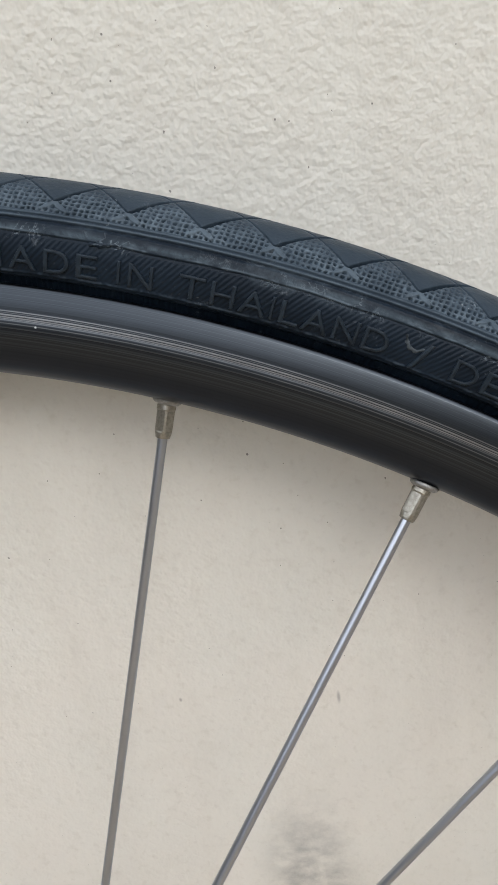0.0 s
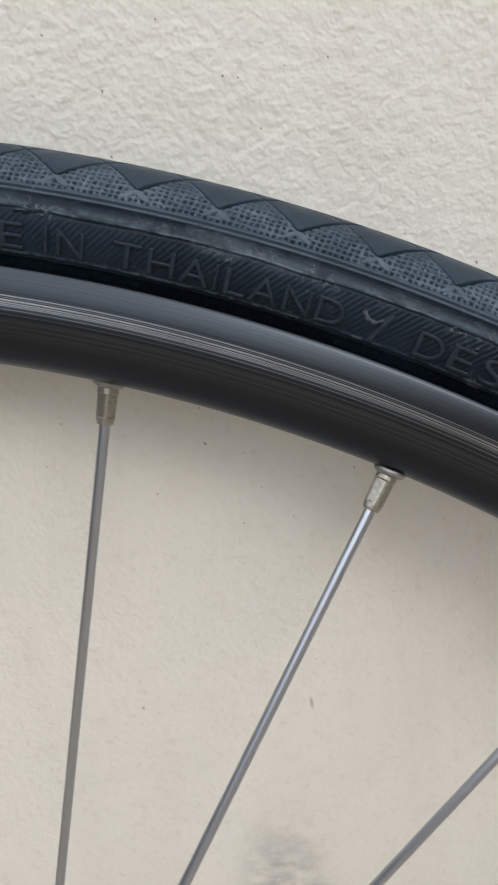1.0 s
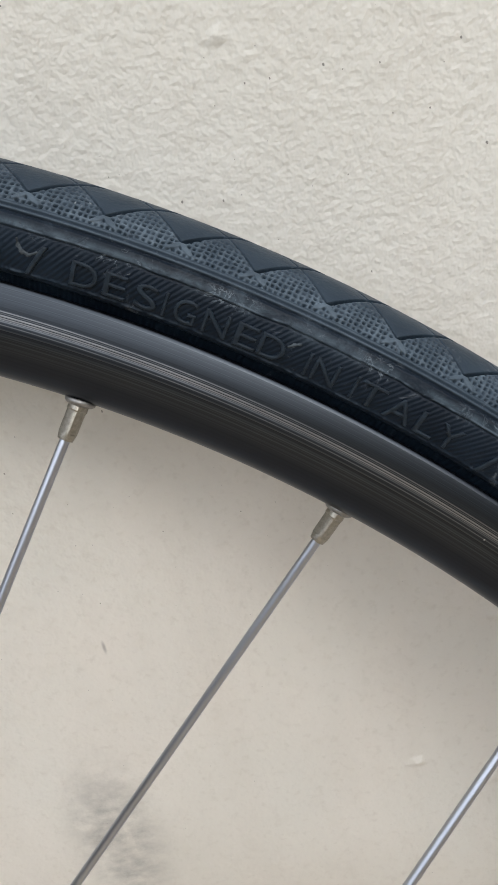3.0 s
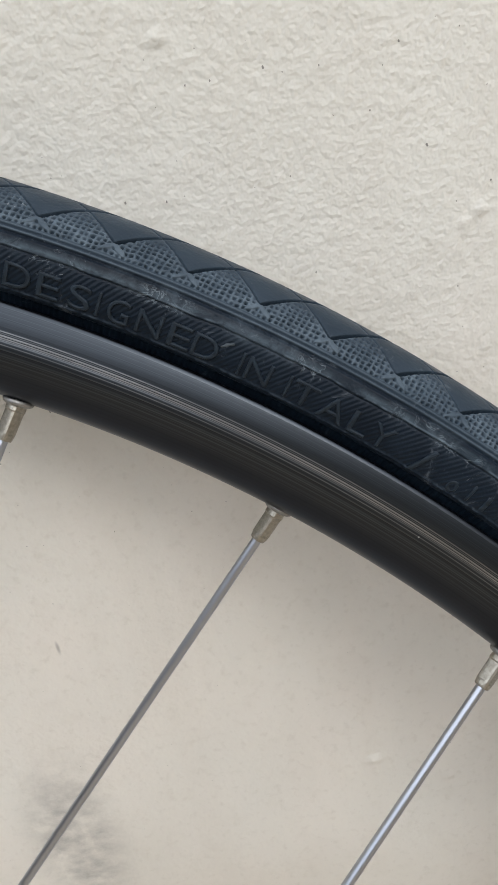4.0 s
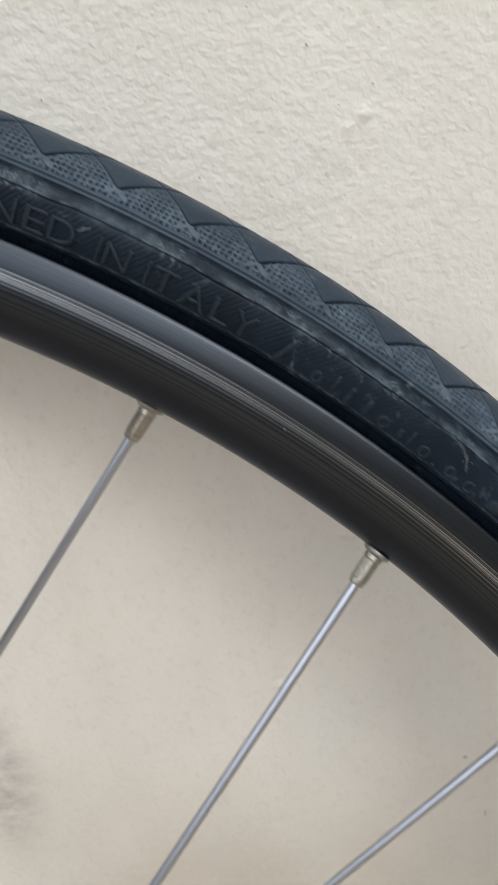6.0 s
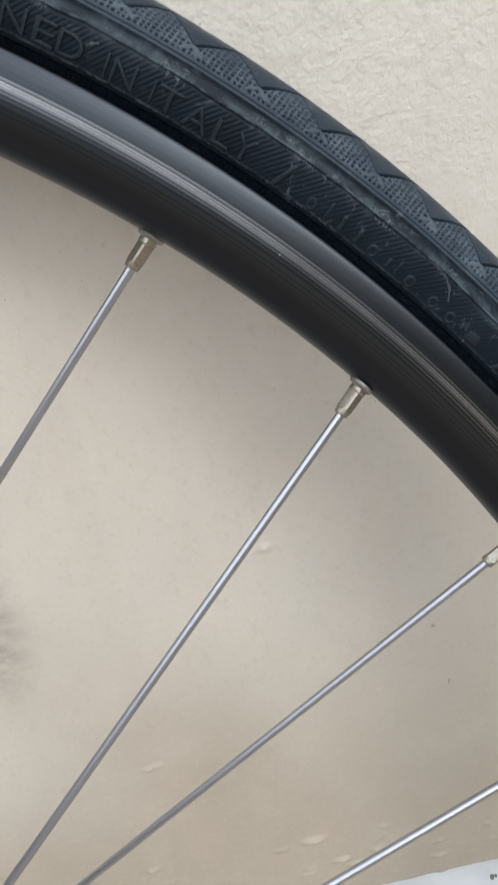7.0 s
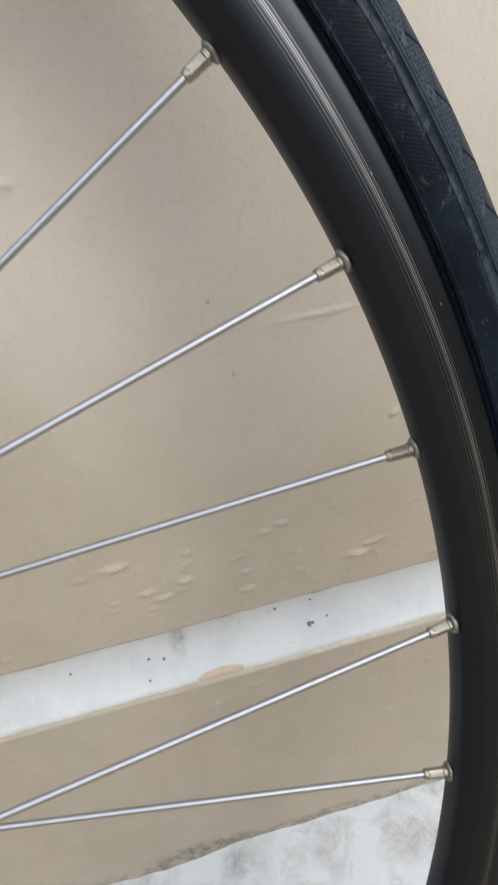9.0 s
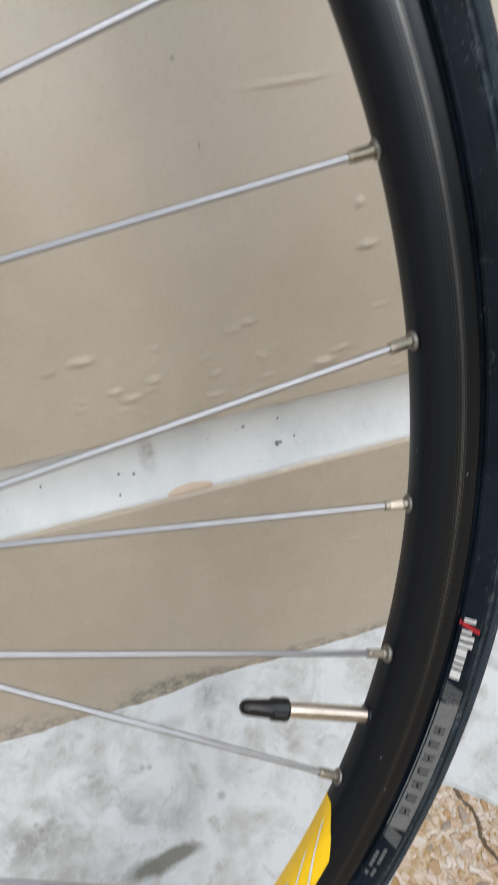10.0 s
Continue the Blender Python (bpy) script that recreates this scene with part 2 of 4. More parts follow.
def make_white_paint():
    mat, n, l, b = material("white_paint", rough=0.6, spec=0.35)
    v = coords(n, l)
    col = ramp(n, l, noise_tex(n, l, v, 35, 5, 0.6), [(0.35, (0.62, 0.665, 0.69)), (0.6, (0.70, 0.74, 0.76))])
    dirt = ramp(n, l, noise_tex(n, l, coords(n, l, (1, 1, 2.0)), 120, 5, 0.7), [(0.62, grey(0)), (0.78, grey(0.45))])
    col = mix(n, l, dirt, col, (0.40, 0.395, 0.38))
    vo = n.new("ShaderNodeTexVoronoi")
    vo.inputs["Scale"].default_value = 170
    l.new(v, vo.inputs["Vector"])
    # dark specks of very different sizes
    size = ramp(n, l, vo.outputs["Color"], [(0.86, grey(0)), (1.0, grey(0.14))])
    ragged = calc(n, l, "ADD", vo.outputs["Distance"], calc(n, l, "MULTIPLY", calc(n, l, "SUBTRACT", noise_tex(n, l, v, 620, 4, 0.65), 0.5), 0.5))
    col = mix(n, l, calc(n, l, "MULTIPLY", calc(n, l, "LESS_THAN", ragged, size), 0.8), col, (0.085, 0.08, 0.075))
    ragged = calc(n, l, "MULTIPLY", calc(n, l, "SUBTRACT", noise_tex(n, l, v, 700, 4, 0.65), 0.5), 0.8)
    for x, z, wide in ((0.2751, 0.2261, 0.0015), (0.2926, 0.2261, 0.0013), (0.2902, 0.2147, 0.0024), (0.2920, 0.2149, 0.0015), (0.2995, 0.2160, 0.0011),
                       (0.2125, 0.2180, 0.0013), (0.2194, 0.2164, 0.0013), (0.1770, 0.2208, 0.0012), (0.2110, 0.2095, 0.0011)):
        speck = calc(n, l, "GREATER_THAN", calc(n, l, "ADD", spot(n, l, v, (x, WALL_Y + 0.014, z), (wide, 0.05, wide)), ragged), 0.62)
        col = mix(n, l, calc(n, l, "MULTIPLY", speck, 0.85), col, (0.085, 0.08, 0.075))
    grime = calc(n, l, "MULTIPLY", spot(n, l, v, (0.2276, WALL_Y + 0.011, 0.2245), (0.0060, 0.05, 0.012)), ramp(n, l, noise_tex(n, l, v, 260, 4, 0.6), [(0.3, grey(0.1)), (0.7, grey(0.8))]))
    col = mix(n, l, grime, col, (0.25, 0.25, 0.24))
    # a chip where the old coat shows
    chip = calc(n, l, "GREATER_THAN", calc(n, l, "ADD", spot(n, l, v, (0.2440, WALL_Y + 0.004, 0.2048), (0.0190, 0.06, 0.0050)), calc(n, l, "MULTIPLY", noise_tex(n, l, v, 190, 5, 0.7), 0.35)), 0.66)
    col = mix(n, l, chip, col, (0.62, 0.51, 0.40))
    l.new(col, b.inputs["Base Color"])
    bump(n, l, b, noise_tex(n, l, v, 260, 5, 0.6), 0.4, 0.001)
    return mat


def make_concrete():
    mat, n, l, b = material("limewashed_concrete", rough=0.85, spec=0.25)
    v = coords(n, l)
    a = noise_tex(n, l, v, 34, 8, 0.66, 0.4)
    col = ramp(n, l, a, [(0.30, (0.40, 0.405, 0.395)), (0.43, (0.535, 0.555, 0.56)), (0.56, (0.645, 0.68, 0.70))])
    dark = ramp(n, l, noise_tex(n, l, v, 75, 7, 0.7, 0.5), [(0.55, grey(0)), (0.68, grey(0.55))])
    col = mix(n, l, dark, col, (0.34, 0.33, 0.305))
    # where the limewash has worn off, bare cement shows in ragged patches
    worn = ramp(n, l, noise_tex(n, l, v, 120, 7, 0.7, 0.4), [(0.36, grey(0.1)), (0.56, grey(1))])
    for x, y, wide, deep, much in ((0.126, 0.056, 0.032, 0.021, 0.85), (0.2331, 0.0936, 0.013, 0.011, 0.75), (0.179, 0.052, 0.015, 0.010, 0.6), (0.1985, 0.046, 0.016, 0.008, 0.6),
                                   (0.1588, 0.0715, 0.014, 0.011, 0.6), (0.206, 0.0855, 0.012, 0.008, 0.5), (0.150, 0.036, 0.02, 0.008, 0.4)):
        col = mix(n, l, calc(n, l, "MULTIPLY", calc(n, l, "MULTIPLY", spot(n, l, v, (x, y, 0.04), (wide, deep, 0.1)), worn), much), col, (0.285, 0.287, 0.275))
    # thick runs of limewash
    for x, y, wide, deep in ((0.1252, 0.0635, 0.011, 0.006), (0.219, 0.0785, 0.006, 0.024), (0.224, 0.062, 0.007, 0.02), (0.196, 0.066, 0.014, 0.010)):
        col = mix(n, l, calc(n, l, "MULTIPLY", spot(n, l, v, (x, y, 0.04), (wide, deep, 0.1)), 0.75), col, (0.68, 0.705, 0.71))
    # a long dark olive patch and a few dark specks
    hole = calc(n, l, "ADD", spot(n, l, v, (0.180, 0.0295, 0.024), (0.026, 0.0075, 0.1)), spot(n, l, v, (0.198, 0.0322, 0.024), (0.018, 0.0055, 0.1)))
    hole = ramp(n, l, calc(n, l, "ADD", hole, calc(n, l, "MULTIPLY", calc(n, l, "SUBTRACT", noise_tex(n, l, v, 240, 5, 0.65), 0.5), 0.7)), [(0.25, grey(0)), (0.95, grey(0.85))])
    col = mix(n, l, hole, col, (0.150, 0.147, 0.125))
    for x, y, wide in ((0.2259, 0.0487, 0.0028), (0.1869, 0.0717, 0.002), (0.1910, 0.0712, 0.002), (0.1262, 0.0612, 0.0018), (0.1288, 0.0585, 0.002), (0.342, 0.036, 0.002), (0.345, 0.032, 0.002)):
        col = mix(n, l, calc(n, l, "MULTIPLY", spot(n, l, v, (x, y, 0.04), (wide * 1.3, wide, 0.1)), 0.45), col, (0.17, 0.168, 0.158))
    l.new(col, b.inputs["Base Color"])
    bump(n, l, b, noise_tex(n, l, v, 130, 7, 0.7), 0.5, 0.0025)
    return mat


def make_mortar():
    mat, n, l, b = material("sandy_mortar", rough=0.9, spec=0.2)
    v = coords(n, l)
    col = ramp(n, l, noise_tex(n, l, v, 110, 5, 0.65), [(0.34, (0.31, 0.185, 0.075)), (0.48, (0.47, 0.34, 0.20)), (0.60, (0.68, 0.62, 0.56))])
    vo = n.new("ShaderNodeTexVoronoi")
    vo.inputs["Scale"].default_value = 650
    l.new(v, vo.inputs["Vector"])
    grit = ramp(n, l, vo.outputs["Color"], [(0.45, grey(0)), (0.6, grey(0.8))])
    col = mix(n, l, calc(n, l, "MULTIPLY", grit, 0.5), col, (0.60, 0.50, 0.39))
    # dark ragged line along the crack
    sep = n.new("ShaderNodeSeparateXYZ")
    l.new(v, sep.inputs["Vector"])
    bend = calc(n, l, "MULTIPLY", calc(n, l, "SINE", calc(n, l, "MULTIPLY", sep.outputs["Y"], 210.0)), 0.0016)
    off = calc(n, l, "ABSOLUTE", calc(n, l, "SUBTRACT", calc(n, l, "SUBTRACT", sep.outputs["X"], 0.3603), bend))
    crack_line = calc(n, l, "LESS_THAN", calc(n, l, "ADD", off, calc(n, l, "MULTIPLY", calc(n, l, "SUBTRACT", noise_tex(n, l, v, 330, 4, 0.6), 0.5), 0.004)), 0.0013)
    col = mix(n, l, calc(n, l, "MULTIPLY", crack_line, 0.85), col, (0.055, 0.045, 0.035))
    # sandy screed away from the pebbled patch
    col = mix(n, l, spot(n, l, v, (0.36, -0.06, 0.0), (0.45, 0.30, 1.0)), ramp(n, l, noise_tex(n, l, v, 6, 6, 0.6), [(0.3, (0.345, 0.285, 0.21)), (0.7, (0.455, 0.38, 0.285))]), col)
    l.new(col, b.inputs["Base Color"])
    bump(n, l, b, vo.outputs["Distance"], 0.25, 0.0006)
    return mat


def make_pebble():
    mat, n, l, b = material("pebble", rough=0.6, spec=0.4)
    info = n.new("ShaderNodeObjectInfo")
    geo = n.new("ShaderNodeNewGeometry")
    both = calc(n, l, "FRACT", calc(n, l, "ADD", info.outputs["Random"], geo.outputs["Random Per Island"]))
    col = ramp(n, l, both, [(0.0, (0.74, 0.69, 0.64)), (0.16, (0.44, 0.24, 0.075)), (0.30, (0.76, 0.70, 0.66)), (0.44, (0.66, 0.54, 0.46)), (0.56, (0.30, 0.28, 0.26)), (0.66, (0.74, 0.68, 0.62)), (0.80, (0.40, 0.25, 0.11)), (0.90, (0.77, 0.72, 0.69)), (1.0, (0.50, 0.47, 0.44))])
    col = mix(n, l, ramp(n, l, noise_tex(n, l, coords(n, l), 260, 5, 0.65), [(0.46, grey(0)), (0.64, grey(0.70))]), col, (0.34, 0.18, 0.055))
    l.new(col, b.inputs["Base Color"])
    return mat


def wheel_radius(n, l):
    """Distance from the axle in the wheel's own frame."""
    tc, sp = n.new("ShaderNodeTexCoord"), n.new("ShaderNodeSeparateXYZ")
    l.new(tc.outputs["Object"], sp.inputs["Vector"])
    xx = calc(n, l, "MULTIPLY", sp.outputs["X"], sp.outputs["X"])
    zz = calc(n, l, "MULTIPLY", sp.outputs["Z"], sp.outputs["Z"])
    return calc(n, l, "SQRT", calc(n, l, "ADD", xx, zz)), sp, tc


def make_rubber():
    mat, n, l, b = material("black_rubber", rough=0.5, spec=0.12)
    r, sp, tc = wheel_radius(n, l)
    v = tc.outputs["Object"]
    col = ramp(n, l, noise_tex(n, l, v, 60, 4, 0.6), [(0.3, (0.0032, 0.0064, 0.0112)), (0.7, (0.0086, 0.0150, 0.0238))])
    # the tread is paler than the sidewall: sky light on it put into the colour
    tread = n.new("ShaderNodeMapRange")
    tread.inputs["From Min"].default_value, tread.inputs["From Max"].default_value = 0.3287, 0.3297
    l.new(r, tread.inputs["Value"])
    col = mix(n, l, tread.outputs["Result"], col, ramp(n, l, noise_tex(n, l, v, 90, 5, 0.65), [(0.3, (0.0185, 0.0285, 0.0400)), (0.7, (0.0275, 0.0410, 0.0560))]))
    # dust rubbed into the shoulder band
    up = calc(n, l, "SMOOTH_MIN", 1.0, calc(n, l, "SUBTRACT", 1.0, calc(n, l, "ABSOLUTE", calc(n, l, "MULTIPLY", calc(n, l, "SUBTRACT", r, 0.3270), 1150.0))), 0.1)
    up = calc(n, l, "MAXIMUM", up, 0.0)
    dust = ramp(n, l, noise_tex(n, l, v, 210, 7, 0.72, 0.8), [(0.40, grey(0.10)), (0.60, grey(1))])
    col = mix(n, l, calc(n, l, "MULTIPLY", calc(n, l, "MULTIPLY", up, dust), 0.62), col, (0.078, 0.106, 0.126))
    # a thin wash of the same dust below the lip, in patches
    wash = n.new("ShaderNodeMapRange")
    wash.inputs["From Min"].default_value, wash.inputs["From Max"].default_value = 0.3246, 0.3262
    l.new(r, wash.inputs["Value"])
    wash = calc(n, l, "MULTIPLY", wash.outputs["Result"], ramp(n, l, noise_tex(n, l, v, 75, 7, 0.75, 0.6), [(0.50, grey(0)), (0.66, grey(0.55))]))
    col = mix(n, l, calc(n, l, "MULTIPLY", wash, calc(n, l, "SUBTRACT", 1.0, tread.outputs["Result"])), col, (0.060, 0.080, 0.098))
    # fine pale creases and scrapes in the shoulder band and here and there beside it
    crease = calc(n, l, "ABSOLUTE", calc(n, l, "SUBTRACT", noise_tex(n, l, v, 210, 4, 0.7, 0.6), 0.5))
    crease = calc(n, l, "MULTIPLY", ramp(n, l, crease, [(0.002, grey(1)), (0.014, grey(0))]), ramp(n, l, noise_tex(n, l, v, 95, 3, 0.5), [(0.46, grey(0)), (0.60, grey(1))]))
    reach = n.new("ShaderNodeMapRange")
    reach.interpolation_type = "SMOOTHSTEP"
    reach.inputs["From Min"].default_value, reach.inputs["From Max"].default_value = 0.0006, 0.0022
    reach.inputs["To Min"].default_value, reach.inputs["To Max"].default_value = 0.62, 0.0
    l.new(calc(n, l, "ABSOLUTE", calc(n, l, "SUBTRACT", r, 0.3268)), reach.inputs["Value"])
    col = mix(n, l, calc(n, l, "MULTIPLY", crease, reach.outputs["Result"]), col, (0.19, 0.225, 0.25))
    # raised edges of the moulding: grey from use, plus edge highlights put into the colour
    worn = n.new("ShaderNodeAttribute")
    worn.attribute_name = "rubbed_glint"
    patchy = ramp(n, l, noise_tex(n, l, v, 85, 6, 0.7), [(0.34, grey(0.35)), (0.62, grey(1))])
    col = mix(n, l, calc(n, l, "MULTIPLY", worn.outputs["Fac"], patchy), col, (0.132, 0.170, 0.202))
    # pale scrapes
    scr = ramp(n, l, noise_tex(n, l, v, 150, 9, 0.8, 1.5), [(0.59, grey(0)), (0.69, grey(0.6))])
    col = mix(n, l, scr, col, (0.15, 0.17, 0.19))
    nick = ramp(n, l, noise_tex(n, l, v, 620, 3, 0.6, 2.0), [(0.70, grey(0)), (0.74, grey(0.7))])
    area = ramp(n, l, noise_tex(n, l, v, 70, 3, 0.5), [(0.52, grey(0)), (0.66, grey(1))])
    col = mix(n, l, calc(n, l, "MULTIPLY", nick, area), col, (0.26, 0.28, 0.29))
    l.new(col, b.inputs["Base Color"])
    rg = ramp(n, l, noise_tex(n, l, v, 150, 5, 0.6), [(0.3, grey(0.31)), (0.7, grey(0.50))])
    l.new(rg, b.inputs["Roughness"])
    bump(n, l, b, noise_tex(n, l, v, 1500, 4, 0.6), 0.40, 0.0002)
    return mat


def make_rim_metal():
    mat, n, l, b = material("dark_anodised_aluminium", rough=0.34, metal=1.0)
    r, sp, tc = wheel_radius(n, l)
    comb = n.new("ShaderNodeCombineXYZ")
    l.new(calc(n, l, "MULTIPLY", r, 1.0), comb.inputs["X"])
    lines = noise_tex(n, l, comb.outputs["Vector"], 3300, 3, 0.6)
    broad = noise_tex(n, l, comb.outputs["Vector"], 1100, 2, 0.5)
    bright = noise_tex(n, l, comb.outputs["Vector"], 3900, 2, 0.6)
    track = n.new("ShaderNodeMapRange")
    track.interpolation_type = "SMOOTHSTEP"
    track.inputs["From Min"].default_value, track.inputs["From Max"].default_value = 0.3040, 0.3098
    l.new(r, track.inputs["Value"])
    t = track.outputs["Result"]
    streaks = ramp(n, l, lines, [(0.32, (0.033, 0.038, 0.044)), (0.50, (0.043, 0.049, 0.056)), (0.68, (0.066, 0.074, 0.083))])
    # turning marks fade low on the wheel: duller reflection there put into the colour
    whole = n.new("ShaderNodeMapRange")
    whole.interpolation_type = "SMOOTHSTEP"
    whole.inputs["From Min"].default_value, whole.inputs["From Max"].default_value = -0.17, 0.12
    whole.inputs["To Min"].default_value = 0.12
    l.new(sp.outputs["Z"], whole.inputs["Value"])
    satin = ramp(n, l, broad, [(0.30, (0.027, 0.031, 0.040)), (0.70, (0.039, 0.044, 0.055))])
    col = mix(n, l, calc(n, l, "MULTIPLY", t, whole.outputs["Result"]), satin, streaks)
    # faint turning marks just under the line
    under = n.new("ShaderNodeMapRange")
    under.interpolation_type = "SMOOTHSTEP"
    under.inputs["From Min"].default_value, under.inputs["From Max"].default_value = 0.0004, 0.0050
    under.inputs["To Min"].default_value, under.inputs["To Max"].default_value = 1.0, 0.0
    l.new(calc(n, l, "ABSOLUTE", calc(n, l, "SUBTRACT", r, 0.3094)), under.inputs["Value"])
    # these marks dim downwards too, the weaker reflection painted in
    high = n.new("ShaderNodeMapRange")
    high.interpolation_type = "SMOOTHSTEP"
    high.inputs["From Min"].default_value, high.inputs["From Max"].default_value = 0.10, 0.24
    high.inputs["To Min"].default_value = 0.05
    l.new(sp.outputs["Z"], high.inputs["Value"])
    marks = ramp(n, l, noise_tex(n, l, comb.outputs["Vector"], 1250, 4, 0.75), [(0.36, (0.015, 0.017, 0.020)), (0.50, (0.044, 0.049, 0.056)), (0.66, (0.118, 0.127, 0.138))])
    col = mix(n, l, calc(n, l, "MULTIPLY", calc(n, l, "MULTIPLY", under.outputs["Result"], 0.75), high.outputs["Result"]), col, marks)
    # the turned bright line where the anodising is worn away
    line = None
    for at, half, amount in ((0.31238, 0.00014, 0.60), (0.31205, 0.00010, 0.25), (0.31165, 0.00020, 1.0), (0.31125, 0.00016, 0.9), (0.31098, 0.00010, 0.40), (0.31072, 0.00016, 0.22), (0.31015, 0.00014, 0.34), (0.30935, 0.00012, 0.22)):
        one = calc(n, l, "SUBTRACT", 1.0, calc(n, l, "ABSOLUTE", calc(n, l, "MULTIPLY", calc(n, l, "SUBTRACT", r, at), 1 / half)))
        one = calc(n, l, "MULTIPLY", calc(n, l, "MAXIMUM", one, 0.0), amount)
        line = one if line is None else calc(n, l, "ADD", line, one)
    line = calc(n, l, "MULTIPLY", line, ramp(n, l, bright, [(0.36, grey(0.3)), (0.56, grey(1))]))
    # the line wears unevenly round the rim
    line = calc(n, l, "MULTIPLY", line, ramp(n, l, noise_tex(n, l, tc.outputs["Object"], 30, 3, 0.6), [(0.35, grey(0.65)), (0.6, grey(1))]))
    # and it dims low on the wheel with the painted-in reflection
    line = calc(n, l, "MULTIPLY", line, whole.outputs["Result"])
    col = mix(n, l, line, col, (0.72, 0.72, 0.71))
    vo = n.new("ShaderNodeTexVoronoi")
    vo.inputs["Scale"].default_value = 120
    l.new(tc.outputs["Object"], vo.inputs["Vector"])
    dot = ramp(n, l, vo.outputs["Distance"], [(0.018, grey(1)), (0.032, grey(0))])
    some = ramp(n, l, vo.outputs["Color"], [(0.62, grey(0)), (0.64, grey(1))])
    col = mix(n, l, calc(n, l, "MULTIPLY", dot, some), col, (0.75, 0.75, 0.74))
    l.new(col, b.inputs["Base Color"])
    rough = n.new("ShaderNodeMapRange")
    rough.inputs["To Min"].default_value, rough.inputs["To Max"].default_value = 0.36, 0.30
    l.new(t, rough.inputs["Value"])
    l.new(calc(n, l, "ADD", rough.outputs["Result"], calc(n, l, "MULTIPLY", broad, 0.08)), b.inputs["Roughness"])
    bump(n, l, b, calc(n, l, "MULTIPLY", lines, t), 0.05, 0.00012)
    return mat


def make_steel(name, base, rough, scale, spread=1.0):
    mat, n, l, b = material(name, base, rough, 1.0)
    v = coords(n, l)
    c = noise_tex(n, l, v, scale, 4, 0.65)
    l.new(ramp(n, l, c, [(0.3, tuple(x * (1 - 0.15 * spread) for x in base)), (0.65, base)]), b.inputs["Base Color"])
    l.new(ramp(n, l, c, [(0.3, grey(rough + 0.16 * spread)), (0.7, grey(rough))]), b.inputs["Roughness"])
    bump(n, l, b, c, 0.08, 0.0002)
    return mat


def make_plain(name, base, rough=0.5, spec=0.45, scale=400, vary=0.25):
    mat, n, l, b = material(name, base, rough, 0.0, spec)
    c = noise_tex(n, l, coords(n, l), scale, 4, 0.6)
    l.new(ramp(n, l, c, [(0.3, tuple(x * (1 - vary) for x in base)), (0.7, base)]), b.inputs["Base Color"])
    bump(n, l, b, c, 0.1, 0.0002)
    return mat


WALL_PAINT, WHITE_PAINT = make_wall_paint(), make_white_paint()
CONCRETE, MORTAR, PEBBLE = make_concrete(), make_mortar(), make_pebble()
RUBBER, RIM_METAL = make_rubber(), make_rim_metal()
# paler copy of the rubber: the lettering's lit edges put into its colour
RUBBER_LIT = make_plain("highlit_rubber", (0.0175, 0.0275, 0.0385), 0.42, 0.20, 900, 0.6)
SPOKE_STEEL = make_steel("stainless_spoke", (0.405, 0.425, 0.465), 0.31, 260, 0.3)
NICKEL = make_steel("aged_nickel_brass", (0.385, 0.36, 0.305), 0.30, 1500, 1.6)
EYELET_STEEL = make_steel("dull_zinc", (0.33, 0.325, 0.31), 0.44, 1400, 1.4)
HUB_METAL = make_steel("hub_aluminium", (0.35, 0.35, 0.36), 0.35, 500)
CAP_PLASTIC = make_plain("black_plastic", (0.0065, 0.0075, 0.0095), 0.26)
YELLOW = make_plain("yellow_film", (0.96, 0.60, 0.015), 0.32, 0.5, 200, 0.08)
WHITE_INK = make_plain("white_ink", (0.72, 0.73, 0.73), 0.55)
RED_INK = make_plain("red_ink", (0.55, 0.02, 0.03), 0.5)
GREY_INK = make_plain("grey_ink", (0.155, 0.16, 0.163), 0.6)
UNSEEN_WALL = make_plain("dark_unseen_wall", (0.062, 0.066, 0.070), 0.85, 0.2, 3, 0.5)
DARK_INK = make_plain("dark_ink", (0.008, 0.009, 0.010), 0.7, 0.15)

# ---- the wall, its white groove and the concrete at its foot ----
XS = np.concatenate([np.linspace(-4, -0.1, 25), np.arange(-0.02, 0.47, 0.0010), np.linspace(0.52, 4, 22)])


def blemish(x, z, at, size, height):
    return height * np.exp(-((x - at[0]) / size[0]) ** 2 - ((z - WHEEL_Z - at[1]) / size[1]) ** 2)


